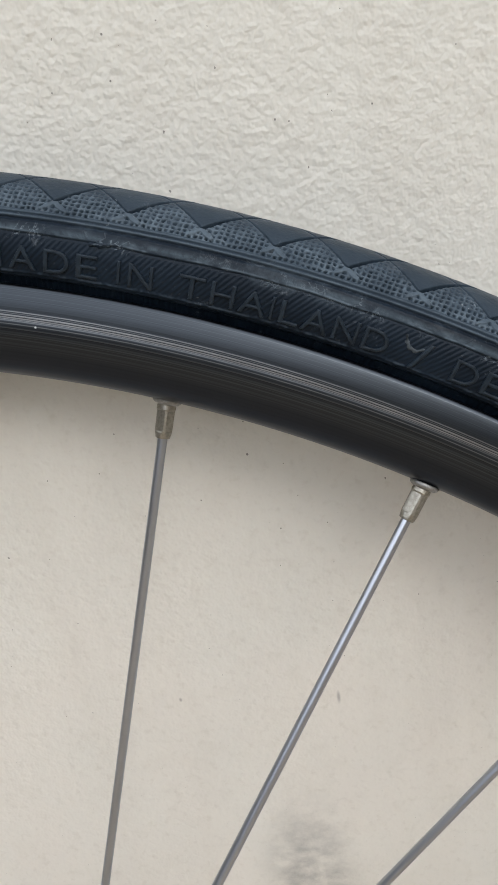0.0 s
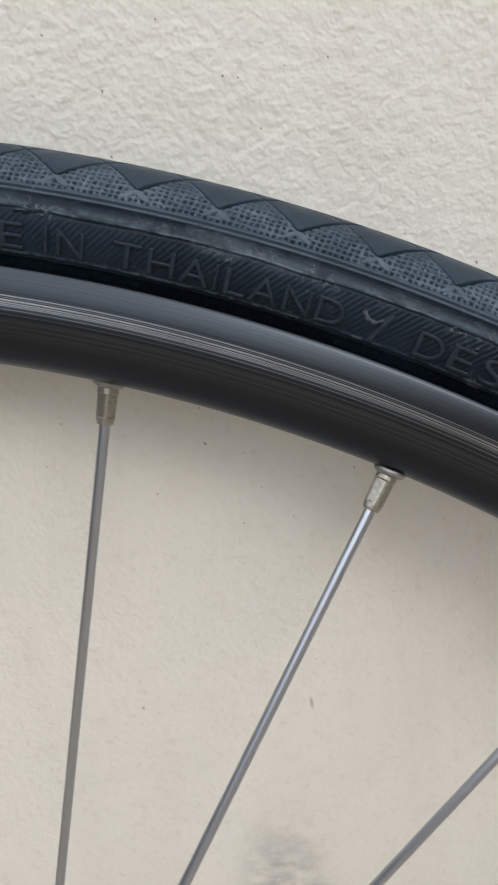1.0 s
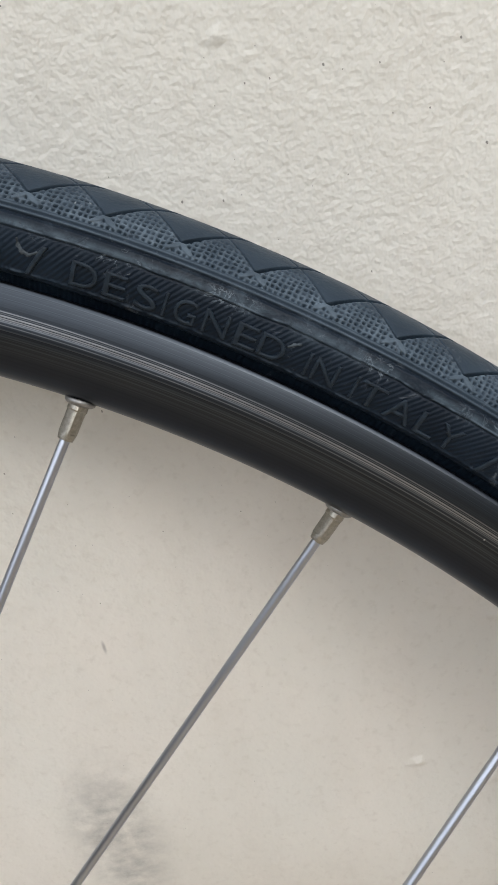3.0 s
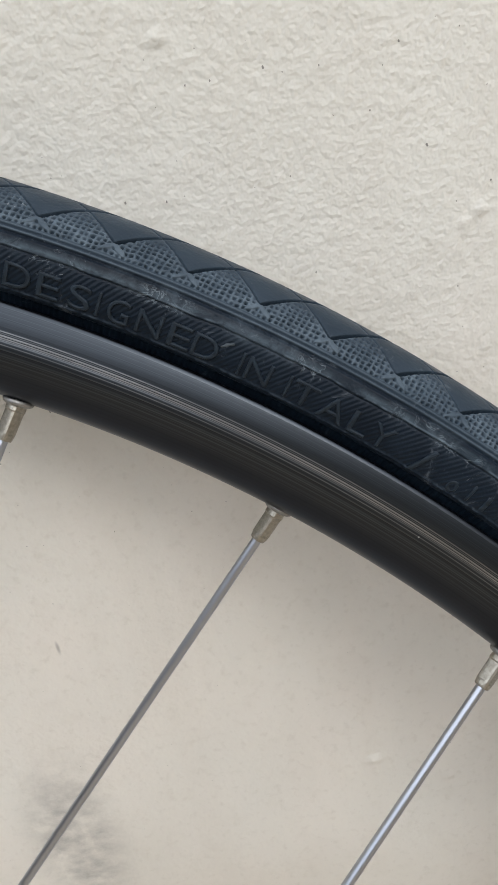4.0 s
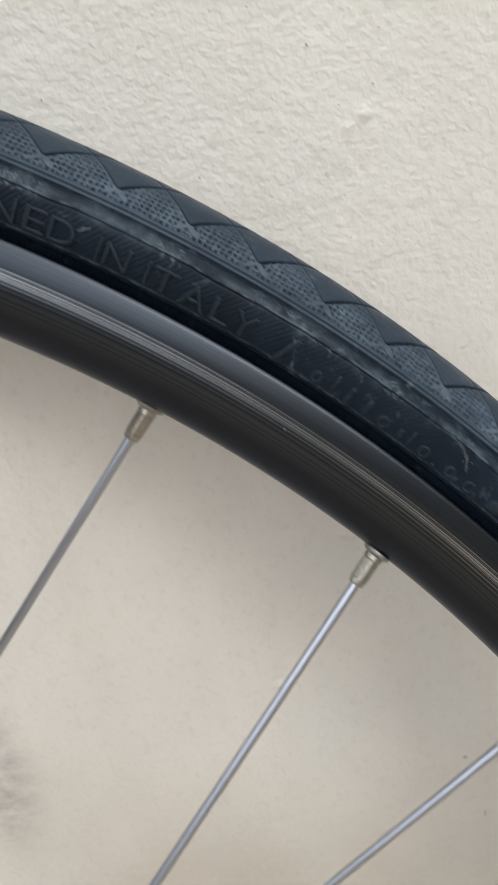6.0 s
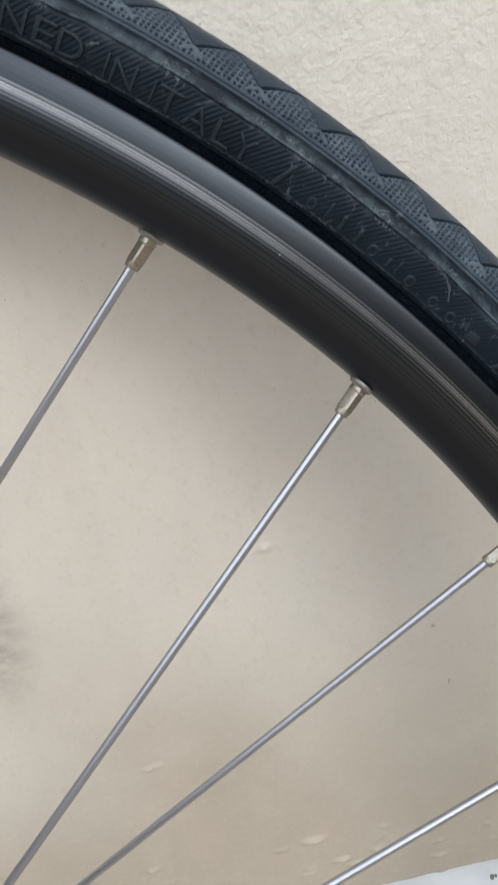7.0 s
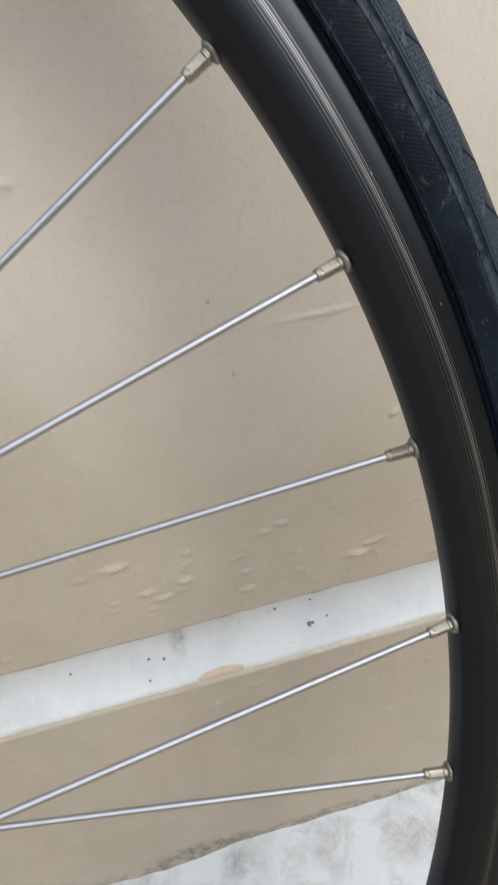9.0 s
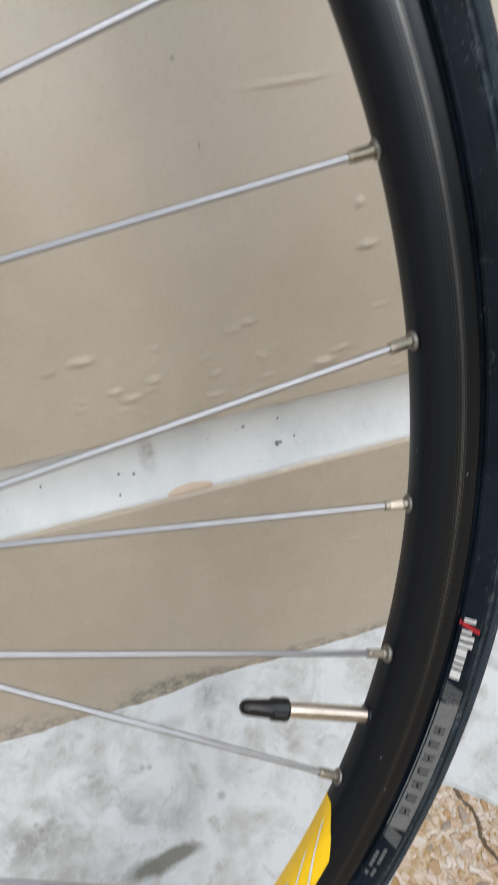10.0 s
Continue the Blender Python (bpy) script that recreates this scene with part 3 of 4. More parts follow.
def wall_relief(x, z):
    """How far the plaster stands out of the wall's plane."""
    zr = z - WHEEL_Z
    coarse = smooth(0.10, 0.27, zr + 0.05 * (fbm(x * 18, z * 18, 2, 9) - 0.5))
    lumps = fbm(x * 300, z * 310, 1, 1)
    lumps = smooth(0.30, 0.72, lumps)
    soft = fbm(x * 70, z * 75, 3, 4)
    h = 0.00005 * (0.10 + 0.90 * coarse) * (lumps - 0.5) + 0.00026 * (soft - 0.5) + 0.0010 * (fbm(x * 11, z * 11, 2, 6) - 0.5)
    for at, size, height in (((0.207, 0.1122), (0.0022, 0.0012), 0.0008), ((0.2326, 0.159), (0.0016, 0.0012), 0.0005),
                             ((0.3126, -0.0652), (0.0045, 0.0013), 0.0012), ((0.249, 0.2629), (0.0012, 0.0010), 0.0006),
                             ((0.2455, 0.2608), (0.0009, 0.0009), 0.0005), ((0.1875, 0.3072), (0.0013, 0.0011), 0.0006),
                             ((0.2285, 0.0995), (0.0011, 0.0011), 0.0006), ((0.225, -0.062), (0.004, 0.0012), 0.0006),
                             ((0.262, -0.07), (0.003, 0.001), 0.0005), ((0.2083, -0.0397), (0.0042, 0.0014), 0.0009), ((0.2357, -0.0557), (0.0028, 0.0014), 0.0007),
                             ((0.219, -0.0572), (0.003, 0.0012), 0.0007), ((0.3325, -0.0143), (0.0034, 0.0013), 0.0008), ((0.3288, 0.0042), (0.0018, 0.0015), 0.0007), ((0.30, 0.052), (0.014, 0.0008), 0.0004)):
        h = h + blemish(x, z, at, size, height * (1.5 if at[1] > 0.08 else 2.2))
    lump = random.Random(19)
    for k in range(150):
        low = lump.uniform(-0.080, -0.035) if k % 2 else lump.uniform(-0.24, 0.10)
        at, tall = (lump.uniform(0.05, 0.44), low), lump.uniform(0.0003, 0.0010) * (1.0 if low < 0.04 else 0.5)
        # each a little row of two or three grains
        for grain in range(lump.choice((1, 2, 2, 3))):
            size = (lump.uniform(0.0008, 0.0019), lump.uniform(0.0008, 0.0012))
            h = h + blemish(x, z, (at[0] + grain * lump.uniform(0.0014, 0.0028), at[1] + lump.uniform(-0.0008, 0.0008)), size, tall * lump.uniform(0.5, 1.1))
    fade = smooth(-0.35, -0.05, x) * (1 - smooth(0.5, 0.8, x))
    return h * fade


def wall_sheet(name, zs, lower_back, upper_back):
    x, z = np.meshgrid(XS, zs, indexing="ij")
    y = WALL_Y - wall_relief(x, z)
    co = np.stack([x, y, z], -1)
    first, last = co[:, :1].copy(), co[:, -1:].copy()
    # rounded, slightly ragged edges that return into the wall
    rag = 0.0011 * (fbm(XS * 120, XS * 0 + zs[0] * 10, 3, 12) - 0.5)
    co[:, 0, 2] += rag
    co[:, -1, 2] += 0.0011 * (fbm(XS * 120, XS * 0 + zs[-1] * 10, 3, 14) - 0.5)
    first, last = co[:, :1].copy(), co[:, -1:].copy()
    f2, l2 = first.copy(), last.copy()
    first[..., 1] += 0.0012
    first[..., 2] -= 0.0007
    last[..., 1] += 0.0012
    last[..., 2] += 0.0007
    f2[..., 1] = lower_back
    f2[..., 2] -= 0.0008
    l2[..., 1] = upper_back
    l2[..., 2] += 0.0008
    return np.concatenate([f2, first, co, last, l2], 1)


# the lower strip ends in a thin rounded lip that laps over the white plaster
upper_z = np.concatenate([np.arange(GROOVE_TOP, 0.77, 0.0010), np.linspace(0.80, 3.2, 20)])
lower_z = np.concatenate([np.linspace(-0.05, 0.04, 4), np.arange(0.05, GROOVE_BOT, 0.0010)])
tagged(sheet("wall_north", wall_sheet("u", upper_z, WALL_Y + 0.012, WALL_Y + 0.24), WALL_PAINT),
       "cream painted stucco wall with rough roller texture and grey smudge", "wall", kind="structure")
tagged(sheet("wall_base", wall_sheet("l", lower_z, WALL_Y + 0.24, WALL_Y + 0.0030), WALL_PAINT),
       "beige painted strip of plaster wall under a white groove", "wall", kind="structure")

# the groove: a shallow hollow of unpainted white plaster
steps = np.linspace(0, 1, 26)
gz = GROOVE_TOP + 0.003 - (GROOVE_TOP - GROOVE_BOT + 0.0026) * steps
gy = WALL_Y + 0.0016 + 0.0115 * np.sin(math.pi * np.clip(steps, 0, 1) ** 0.85)
gz, gy = np.append(gz, gz[-1] - 0.003), np.append(gy, WALL_Y + 0.0030)
steps = np.append(steps, 1.08)
gx, s2 = np.meshgrid(XS, steps, indexing="ij")
groove = np.stack([gx, np.broadcast_to(gy, gx.shape) - 0.0009 * (fbm(gx * 130, s2 * 5, 3, 17) - 0.5), np.broadcast_to(gz, gx.shape)], -1)
tagged(sheet("trim", groove, WHITE_PAINT), "white hollow groove with dirt specks running along the wall", "trim", kind="structure")

bm = bmesh.new()
bmesh.ops.create_cube(bm, size=1.0, matrix=Matrix.LocRotScale((0, WALL_Y + 0.142, 1.57), None, (8.0, 0.22, 3.24)))
tagged(part("wall_core", bm, WALL_PAINT, None, shade=False), "solid body of the wall behind its painted plaster", "wall", kind="structure")

# concrete fillet, sloping from the wall down to the paving
fs = np.linspace(0, 1, 110)
fx, fv = np.meshgrid(XS, fs, indexing="ij")
edge = -0.022 + 0.050 * np.exp(-((XS - 0.347) / 0.040) ** 2) + 0.010 * (fbm(XS * 24, XS * 0, 3, 21) - 0.5)
fy = (WALL_Y + 0.004) + (edge[:, None] - 0.006 - WALL_Y) * fv
fz = (FILLET_Z + 0.007 * (fbm(fx * 26, fx * 0, 3, 27) - 0.5)) * (1 - smooth(-0.1, 0.92, fv)) + 0.001 + 0.006 * (fbm(fx * 16, fv * 1.4, 4, 23) - 0.4) + 0.0022 * (fbm(fx * 90, fv * 6, 3, 25) - 0.5)
fz = np.where(fv > 0.985, -0.012, fz)
tagged(sheet("pavement_edge", np.stack([fx, fy, fz], -1), CONCRETE),
       "rough grey concrete fillet with white limewash along the wall foot", "concrete edge", kind="structure")

# the paving: one sheet to the horizon
gxs = np.concatenate([[-400, -60, -10, -2], np.arange(-0.2, 0.8, 0.02), [2, 10, 60, 400]])
gys = np.concatenate([[-800, -100, -20, -4, -1], np.arange(-0.4, 0.12, 0.01), [0.5, 3, 60, 400]])
px, py = np.meshgrid(gxs, gys, indexing="ij")
near = (np.abs(px - 0.3) < 0.5) & (np.abs(py + 0.15) < 0.3)
pz = np.where(near, 0.0012 * (fbm(px * 20, py * 20, 2, 31) - 0.7), -0.002)
pavement = tagged(sheet("ground", np.stack([px, py, pz], -1), MORTAR), "brown exposed-aggregate paving with worn pebbles", "paving", kind="structure")

# unseen plain dark walls, added to block low sky light and darken reflections
for name, at, size in (("unseen_wall_south", (-1.2, -6.1, 0.95), (5.0, 0.2, 1.9)), ("unseen_wall_south_east", (2.45, -6.1, 2.05), (2.5, 0.2, 4.1)), ("unseen_wall_east", (3.6, -2.95, 1.35), (0.2, 6.1, 2.7)), ("unseen_wall_west", (-3.6, -2.95, 1.35), (0.2, 6.1, 2.7))):
    bm = bmesh.new()
    bmesh.ops.create_cube(bm, size=1.0, matrix=Matrix.LocRotScale(at, None, size))
    tagged(part(name, bm, UNSEEN_WALL, None, shade=False), "unseen plain dark wall added to block low sky light", "wall", kind="structure")

# ---- the wheel ----
wheel = tagged(new("bicycle_wheel"), "narrow black road bicycle wheel with silver spokes, leaning on the wall", "bicycle wheel")
wheel.matrix_world = TILT

# tyre: a turned section with the moulded pattern as relief
TC, TA, TB = 0.3262, 0.0119, 0.0118         # centre line, half height, half width
PITCH, PHASE = 360 / 157, 15.93             # tread blocks round the wheel


def tyre_point(theta, phi, lift):
    """Places on the tyre: theta round the wheel from the top, phi from the crown to the near side (degrees), lift in metres."""
    t, p = np.radians(theta), np.radians(phi)
    r, y = TC + TA * np.cos(p), -TB * np.sin(p)
    nr, ny = np.cos(p) / TA, -np.sin(p) / TB
    k = 1 / np.hypot(nr, ny)
    r, y = r + lift * nr * k, y + lift * ny * k
    return np.stack([r * np.sin(t), y, r * np.cos(t)], -1)


def tyre_relief(theta, phi):
    mm = 1e-3
    arc = np.radians(theta) * 333                      # millimetres round the wheel
    prof = np.radians(phi) * 12.0                      # millimetres across it
    u = (theta - PHASE) / PITCH
    near = np.abs(u - np.round(u))
    zig = 58 - 58 * near                               # zigzag between tread slick and waffle
    h, wear_glint = np.zeros_like(theta), np.zeros_like(theta)
    # waffle of small rounded pits, worn shallow towards the crown
    sway = value_noise(arc * 0.8, prof * 0.8, 71) - 0.5
    across = np.abs((arc + prof * 0.12 + 0.30 * sway) / 1.04 % 1.0 - 0.5) * 2
    down = np.abs((prof + 0.45 * (value_noise(arc * 0.7, prof * 0.7, 72) - 0.5)) / 0.98 % 1.0 - 0.5) * 2
    pit = (1 - smooth(0.26, 0.78, across)) * (1 - smooth(0.26, 0.78, down))
    waffle = smooth(0, 5, phi - zig) * smooth(30, 54, phi) * (1 - smooth(68.6, 70.2, phi))
    uneven = 0.35 + 1.3 * fbm(arc * 0.30, prof * 0.45, 4, 65)
    h -= 0.50 * mm * waffle * pit * (0.4 + 1.1 * value_noise(arc * 0.9, prof * 0.9, 66))
    # ridges between the pits are paled by wear and by a painted highlight
    wear_glint += 0.40 * waffle * (1 - pit) * uneven * (0.5 + value_noise(arc * 1.7, prof * 1.7, 67))
    # crossing cuts
    for sign in (1, -1):
        w = u + sign * 0.5 * (phi - 58) / 29
        d = np.abs(w - np.round(w)) * 13.35 * 0.69
        upper = (1 - smooth(57, 59, phi)) * smooth(-70, -60, phi)
        ragged = d + 0.14 * (value_noise(arc * 2.2, prof * 2.2, 61) - 0.5)
        h -= (1.25 if sign > 0 else 0.40) * mm * (1 - smooth(*((0.16, 0.34) if sign > 0 else (0.06, 0.20)), ragged)) * upper
        width = (0.26 + 0.022 * (phi - 58) if sign > 0 else 0.26 + 0.050 * (phi - 58)) * (1 - smooth(63.5, 68.2, phi))
        tail = smooth(57, 58.5, phi) * (1 - smooth(67.3, 68.6, phi))
        inside = (1 - smooth(width, width + 0.22, d)) * tail
        h = h * (1 - inside) + inside * 0.18 * mm
        wear_glint = wear_glint * (1 - inside) + inside * 0.42 * uneven
        # one flank of each cut is paler, its lit edge painted in
        wear_glint += (0.32 if sign > 0 else 0.26) * upper * smooth(0.22, 0.32, d) * (1 - smooth(0.36, 0.66, d)) * (sign * (w - np.round(w)) > 0) * uneven
    # two fine rings between tread and shoulder, with grooves beside them
    for at, tall, worn in ((71.2, 0.10, 0.34), (75.4, 0.16, 0.50)):
        h += tall * mm * np.exp(-((phi - at) / 1.1) ** 2)
        wear_glint += worn * np.exp(-((phi - at) / 0.8) ** 2)
    h -= 0.22 * mm * np.exp(-((phi - 73.3) / 0.8) ** 2) + 0.26 * mm * np.exp(-((phi - 78.0) / 0.9) ** 2)
    # shoulder band with a worn lower lip and a moulding step under it
    lip = 89.3 + 3.0 * (fbm(arc * 0.12, arc * 0, 3, 41) - 0.5)
    wear_glint += 0.60 * np.exp(-((phi - lip + 0.9) / 0.8) ** 2) * smooth(0.42, 0.66, fbm(arc * 0.35, arc * 0, 3, 47))
    band = smooth(79, 81, phi) * (1 - smooth(lip, lip + 1.0, phi))
    h += 0.17 * mm * band + 0.08 * mm * band * (fbm(arc * 1.3, prof * 2.0, 3, 43) - 0.5)
    h -= 0.16 * mm * np.exp(-((phi - lip - 1.4) / 0.8) ** 2)
    # diagonal fabric ribs of the sidewall
    wall = smooth(lip + 0.5, lip + 4, phi) * (1 - smooth(121, 122.5, phi))
    ribs = np.abs(((prof + 1.15 * arc) / 1.524 / 0.86) % 1.0 - 0.5) * 2
    h += 0.15 * mm * wall * (ribs - 0.5) * (1 - 0.45 * smooth(38, 52, theta))
    # rim strip: a ragged moulding flash, a step in, and a finely toothed bead
    flash = fbm(arc * 1.1, arc * 0, 3, 49)
    h += (0.16 + 0.26 * flash) * mm * np.exp(-((phi - 123.6 - 1.2 * (flash - 0.5)) / 1.0) ** 2)
    wear_glint += 0.15 * smooth(0.35, 0.7, flash) * np.exp(-((phi - 123.2) / 0.7) ** 2)
    h += 0.16 * mm * smooth(120, 122, phi) * (1 - smooth(126, 128, phi)) * (fbm(arc * 2.4, prof * 2.4, 3, 53) - 0.5)
    h -= 0.80 * mm * smooth(127, 131.5, phi)
    h += 0.10 * mm * smooth(129, 131, phi) * (np.sin(arc * 6.0) > 0)
    h += 0.05 * mm * (fbm(arc * 0.5, prof * 0.8, 3, 45) - 0.5)
    # the pale edges, painted highlights included, weaken further round the wheel
    return h, np.clip(wear_glint * (1 - 0.65 * smooth(46, 90, theta)), 0, 1)


theta = np.concatenate([np.arange(10, 70, 0.0225), np.arange(70, 102, 0.032), np.arange(102, 127, 0.1), np.arange(127, 370, 1.5)])
phi = np.concatenate([np.arange(-150, -24, 9.0), np.arange(-24, 20, 3.0), np.arange(20, 70, 0.54), np.arange(70, 92, 0.6), np.arange(92, 132, 1.0), np.arange(132, 134, 1.0), np.arange(134, 153, 3.0)])
tt, pp = np.meshgrid(theta, phi, indexing="ij")
fine = smooth(9.9, 10.5, tt) * (1 - smooth(126, 127, tt))
relief, rubbed_glint = tyre_relief(tt, pp)
tyre = sheet("tyre", tyre_point(tt, pp, relief * fine), RUBBER, wheel, wrap=True, label="black road tyre with diamond tread and raised lettering")
tyre.data.attributes.new("rubbed_glint", "FLOAT", "POINT").data.foreach_set("value", np.ascontiguousarray(rubbed_glint * fine, dtype=np.float32).ravel())


def on_tyre(bm, theta0, phi0, base, flip=1.0):
    """Wraps a flat bmesh (x along the tyre, y outwards, z proud; metres) onto the near sidewall."""
    for v in bm.verts:
        th = theta0 + math.degrees(v.co.x / 0.3222)
        ph = phi0 - math.degrees(v.co.y / 0.0120)
        v.co = Vector(tyre_point(np.array(th), np.array(ph), v.co.z + base))


def cut_across(bm, lo, hi, n):
    for k in range(1, n):
        geom = bm.verts[:] + bm.edges[:] + bm.faces[:]
        bmesh.ops.bisect_plane(bm, geom=geom, plane_co=(0, lo + (hi - lo) * k / n, 0), plane_no=(0, 1, 0))


GLYPHS = {}


def glyph(char):
    """A raised letter, 4.7 mm high, centred, from Blender's own font."""
    if char not in GLYPHS:
        cu = bpy.data.curves.new("glyph", "FONT")
        cu.body = char
        cu.size = 0.0065
        cu.extrude = 0.00017
        cu.offset = -0.00017
        cu.bevel_depth = 0.00019
        cu.bevel_resolution = 2
        cu.resolution_u = 4
        ob = new("glyph", cu)
        me = ob.to_mesh(depsgraph=bpy.context.evaluated_depsgraph_get())
        co = [v.co.copy() for v in me.vertices]
        faces = [tuple(p.vertices) for p in me.polygons]
        ob.to_mesh_clear()
        bpy.data.objects.remove(ob)
        bpy.data.curves.remove(cu)
        lo = Vector((min(c.x for c in co), min(c.y for c in co), 0))
        hi = Vector((max(c.x for c in co), max(c.y for c in co), 0))
        mid = (lo + hi) / 2
        GLYPHS[char] = ([c - mid for c in co], faces)
    return GLYPHS[char]


WIDE = {"D": 0.0047, "E": 0.0040, "S": 0.0039, "G": 0.0039, "N": 0.0045, "L": 0.0036, "T": 0.0048, "A": 0.0050, "/": 0.0033, "Y": 0.0042, "M": 0.0052}


def word(chars, places, phi0=110.4, slant=0.0):
    whole = bmesh.new()
    for char, place in zip(chars, places):
        co, faces = glyph(char)
        bm = bmesh.new()
        wide = WIDE.get(char, 0.0044) / (2 * max(c.x for c in co)) if char != "I" else 0.85
        vs = [bm.verts.new((c.x * wide + slant * c.y, c.y * (1.15 if char == "/" else 0.93), c.z)) for c in co]
        for fc in faces:
            try:
                bm.faces.new([vs[k] for k in fc])
            except ValueError:
                pass
        bmesh.ops.remove_doubles(bm, verts=bm.verts[:], dist=1e-7)
        cut_across(bm, -0.0026, 0.0026, 9)
        on_tyre(bm, place, phi0, 0.0001)
        me = bpy.data.meshes.new("letter")
        bm.to_mesh(me)
        bm.free()
        whole.from_mesh(me)
        bpy.data.meshes.remove(me)
    return part("lettering", whole, RUBBER_LIT, tyre, "raised black rubber lettering", shade=False)


word("MADE", (14.02, 15.15, 16.26, 17.24))
word("IN", (18.26, 18.97))
word("THAILAND", (20.62, 21.62, 22.60, 23.23, 23.80, 24.65, 25.63, 26.62))
word("/", (28.12,))
word("DESIGNED", (29.61, 30.57, 31.55, 32.13, 32.77, 33.75, 34.74, 35.58))
word("IN", (36.76, 37.35))
word("ITALY", (38.35, 38.93, 39.93, 40.87, 41.67))
word("/", (43.18,))
word("/", (53.3,))


def flat_bar(x0, x1, y0, y1, z=0.0002, nx=2, ny=4, skew=0.0):
    """A thin plate from x0 to x1 and y0 to y1, for wrapping on the tyre."""
    bm = bmesh.new()
    top = [[bm.verts.new((x0 + (x1 - x0) * i / nx + skew * (y0 + (y1 - y0) * j / ny), y0 + (y1 - y0) * j / ny, z)) for j in range(ny + 1)] for i in range(nx + 1)]
    low = [[bm.verts.new((v.co.x, v.co.y, -0.0003)) for v in col] for col in top]
    for i in range(nx):
        for j in range(ny):
            bm.faces.new((top[i][j], top[i + 1][j], top[i + 1][j + 1], top[i][j + 1]))
    for i in range(nx):
        bm.faces.new((low[i][0], low[i + 1][0], top[i + 1][0], top[i][0]))
        bm.faces.new((top[i][ny], top[i + 1][ny], low[i + 1][ny], low[i][ny]))
    for j in range(ny):
        bm.faces.new((low[0][j + 1], low[0][j], top[0][j], top[0][j + 1]))
        bm.faces.new((low[nx][j], low[nx][j + 1], top[nx][j + 1], top[nx][j]))
    return bm


def tyre_bar(name, mat, theta0, x0, x1, y0, y1, z=0.0002, skew=0.0, phi0=110.0, nx=2, label=""):
    bm = flat_bar(x0, x1, y0, y1, z, nx, 4, skew)
    on_tyre(bm, theta0, phi0, 0.0)
    return part(name, bm, mat, tyre, label, shade=False)


# a maker's mark moulded in black: low bars and lozenges
for place, high, wide in ((44.45, 2.6, 2.0), (45.08, 4.0, 0.6), (45.68, 3.6, 1.0), (46.38, 3.6, 1.0), (47.07, 2.6, 2.4), (47.73, 2.6, 0.9), (48.12, 3.6, 0.6), (48.74, 2.6, 2.2), (49.26, 0.7, 0.7), (49.85, 2.6, 2.2), (50.69, 2.6, 2.4), (51.8, 2.6, 3.4)):
    bm = flat_bar(-wide * 5e-4, wide * 5e-4, -0.0022, -0.0022 + high * 1e-3, 0.0, 10, 12)
    for v in bm.verts:
        if v.co.z > -0.0001:
            a, b = abs(v.co.x) / (wide * 5e-4), abs(v.co.y + 0.0022 - high * 5e-4) / (high * 5e-4)
            ring = math.exp(-((math.hypot(a, b) - 0.78) / 0.2) ** 2) if 1.9 < wide < 3 else (1 - a ** 4) * (1 - b ** 4)
            v.co.z = 0.00026 * ring - 0.00006
    on_tyre(bm, place, 112.0, 0.0)
    part("moulded_bar", bm, RUBBER_LIT, tyre)

# two rows of small moulded size marks
for k in range(9):
    for row in (0.0006, -0.0016):
        if (k + (row > 0)) % 4:
            tyre_bar("moulded_bar", RUBBER_LIT, 55.6 + 0.27 * k, -0.0005, 0.0005, row - 0.0007, row + 0.0007, 0.0002)

# printed marks near the valve: white bars with a red stroke, then a grey panel
for place, wide, tall in ((107.02, 0.6, 3.0), (107.75, 0.5, 2.6), (108.15, 0.7, 3.6), (108.60, 0.7, 3.6), (109.12, 1.5, 2.6), (109.66, 0.7, 2.6), (110.05, 0.5, 2.6), (110.58, 1.5, 2.6)):
    tyre_bar("printed_bar", WHITE_INK, place, -wide * 1e-3, wide * 1e-3, -0.0022, -0.0022 + tall * 1.3e-3, 0.00016, 0.12, phi0=111.0)
tyre_bar("printed_bar", RED_INK, 107.42, -0.0006, 0.0006, -0.0036, 0.0036, 0.00024, 0.45, phi0=110.5, label="red printed stroke")
tyre_bar("printed_panel", GREY_INK, 117.15, -0.0258, 0.0258, -0.0037, 0.0037, 0.00012, nx=24, phi0=109.0, label="reflective grey panel printed on the tyre")
for k in range(7):
    for side in (-0.00085, 0.00085):
        tyre_bar("printed_bar", DARK_INK, 114.45 + 0.99 * k, side - 0.00024, side + 0.00024, -0.0019, 0.0019, 0.00028, phi0=109.0)
    tyre_bar("printed_bar", DARK_INK, 114.45 + 0.99 * k, -0.00062, 0.00062, -0.0002 - 0.0016 * (k % 2), 0.0003 - 0.0016 * (k % 2), 0.00028, phi0=109.0)
for k in range(7):
    tyre_bar("printed_bar", GREY_INK, 111.45 + 0.17 * k, -0.0002, 0.0002, -0.0034, 0.0035, 0.00013, 0.5, phi0=109.0)
    tyre_bar("printed_bar", GREY_INK, 121.95 + 0.13 * k, -0.0002, 0.0002, -0.0034, 0.0035, 0.00013, 0.5, phi0=109.0)
for k in range(7):
    for row in (-0.0011, 0.0011):
        if (k + (row > 0)) % 5:
            tyre_bar("printed_bar", GREY_INK, 123.5 + 0.31 * k, -0.0006, 0.0006, row - 0.0006, row + 0.0006, 0.00013, phi0=113.0)


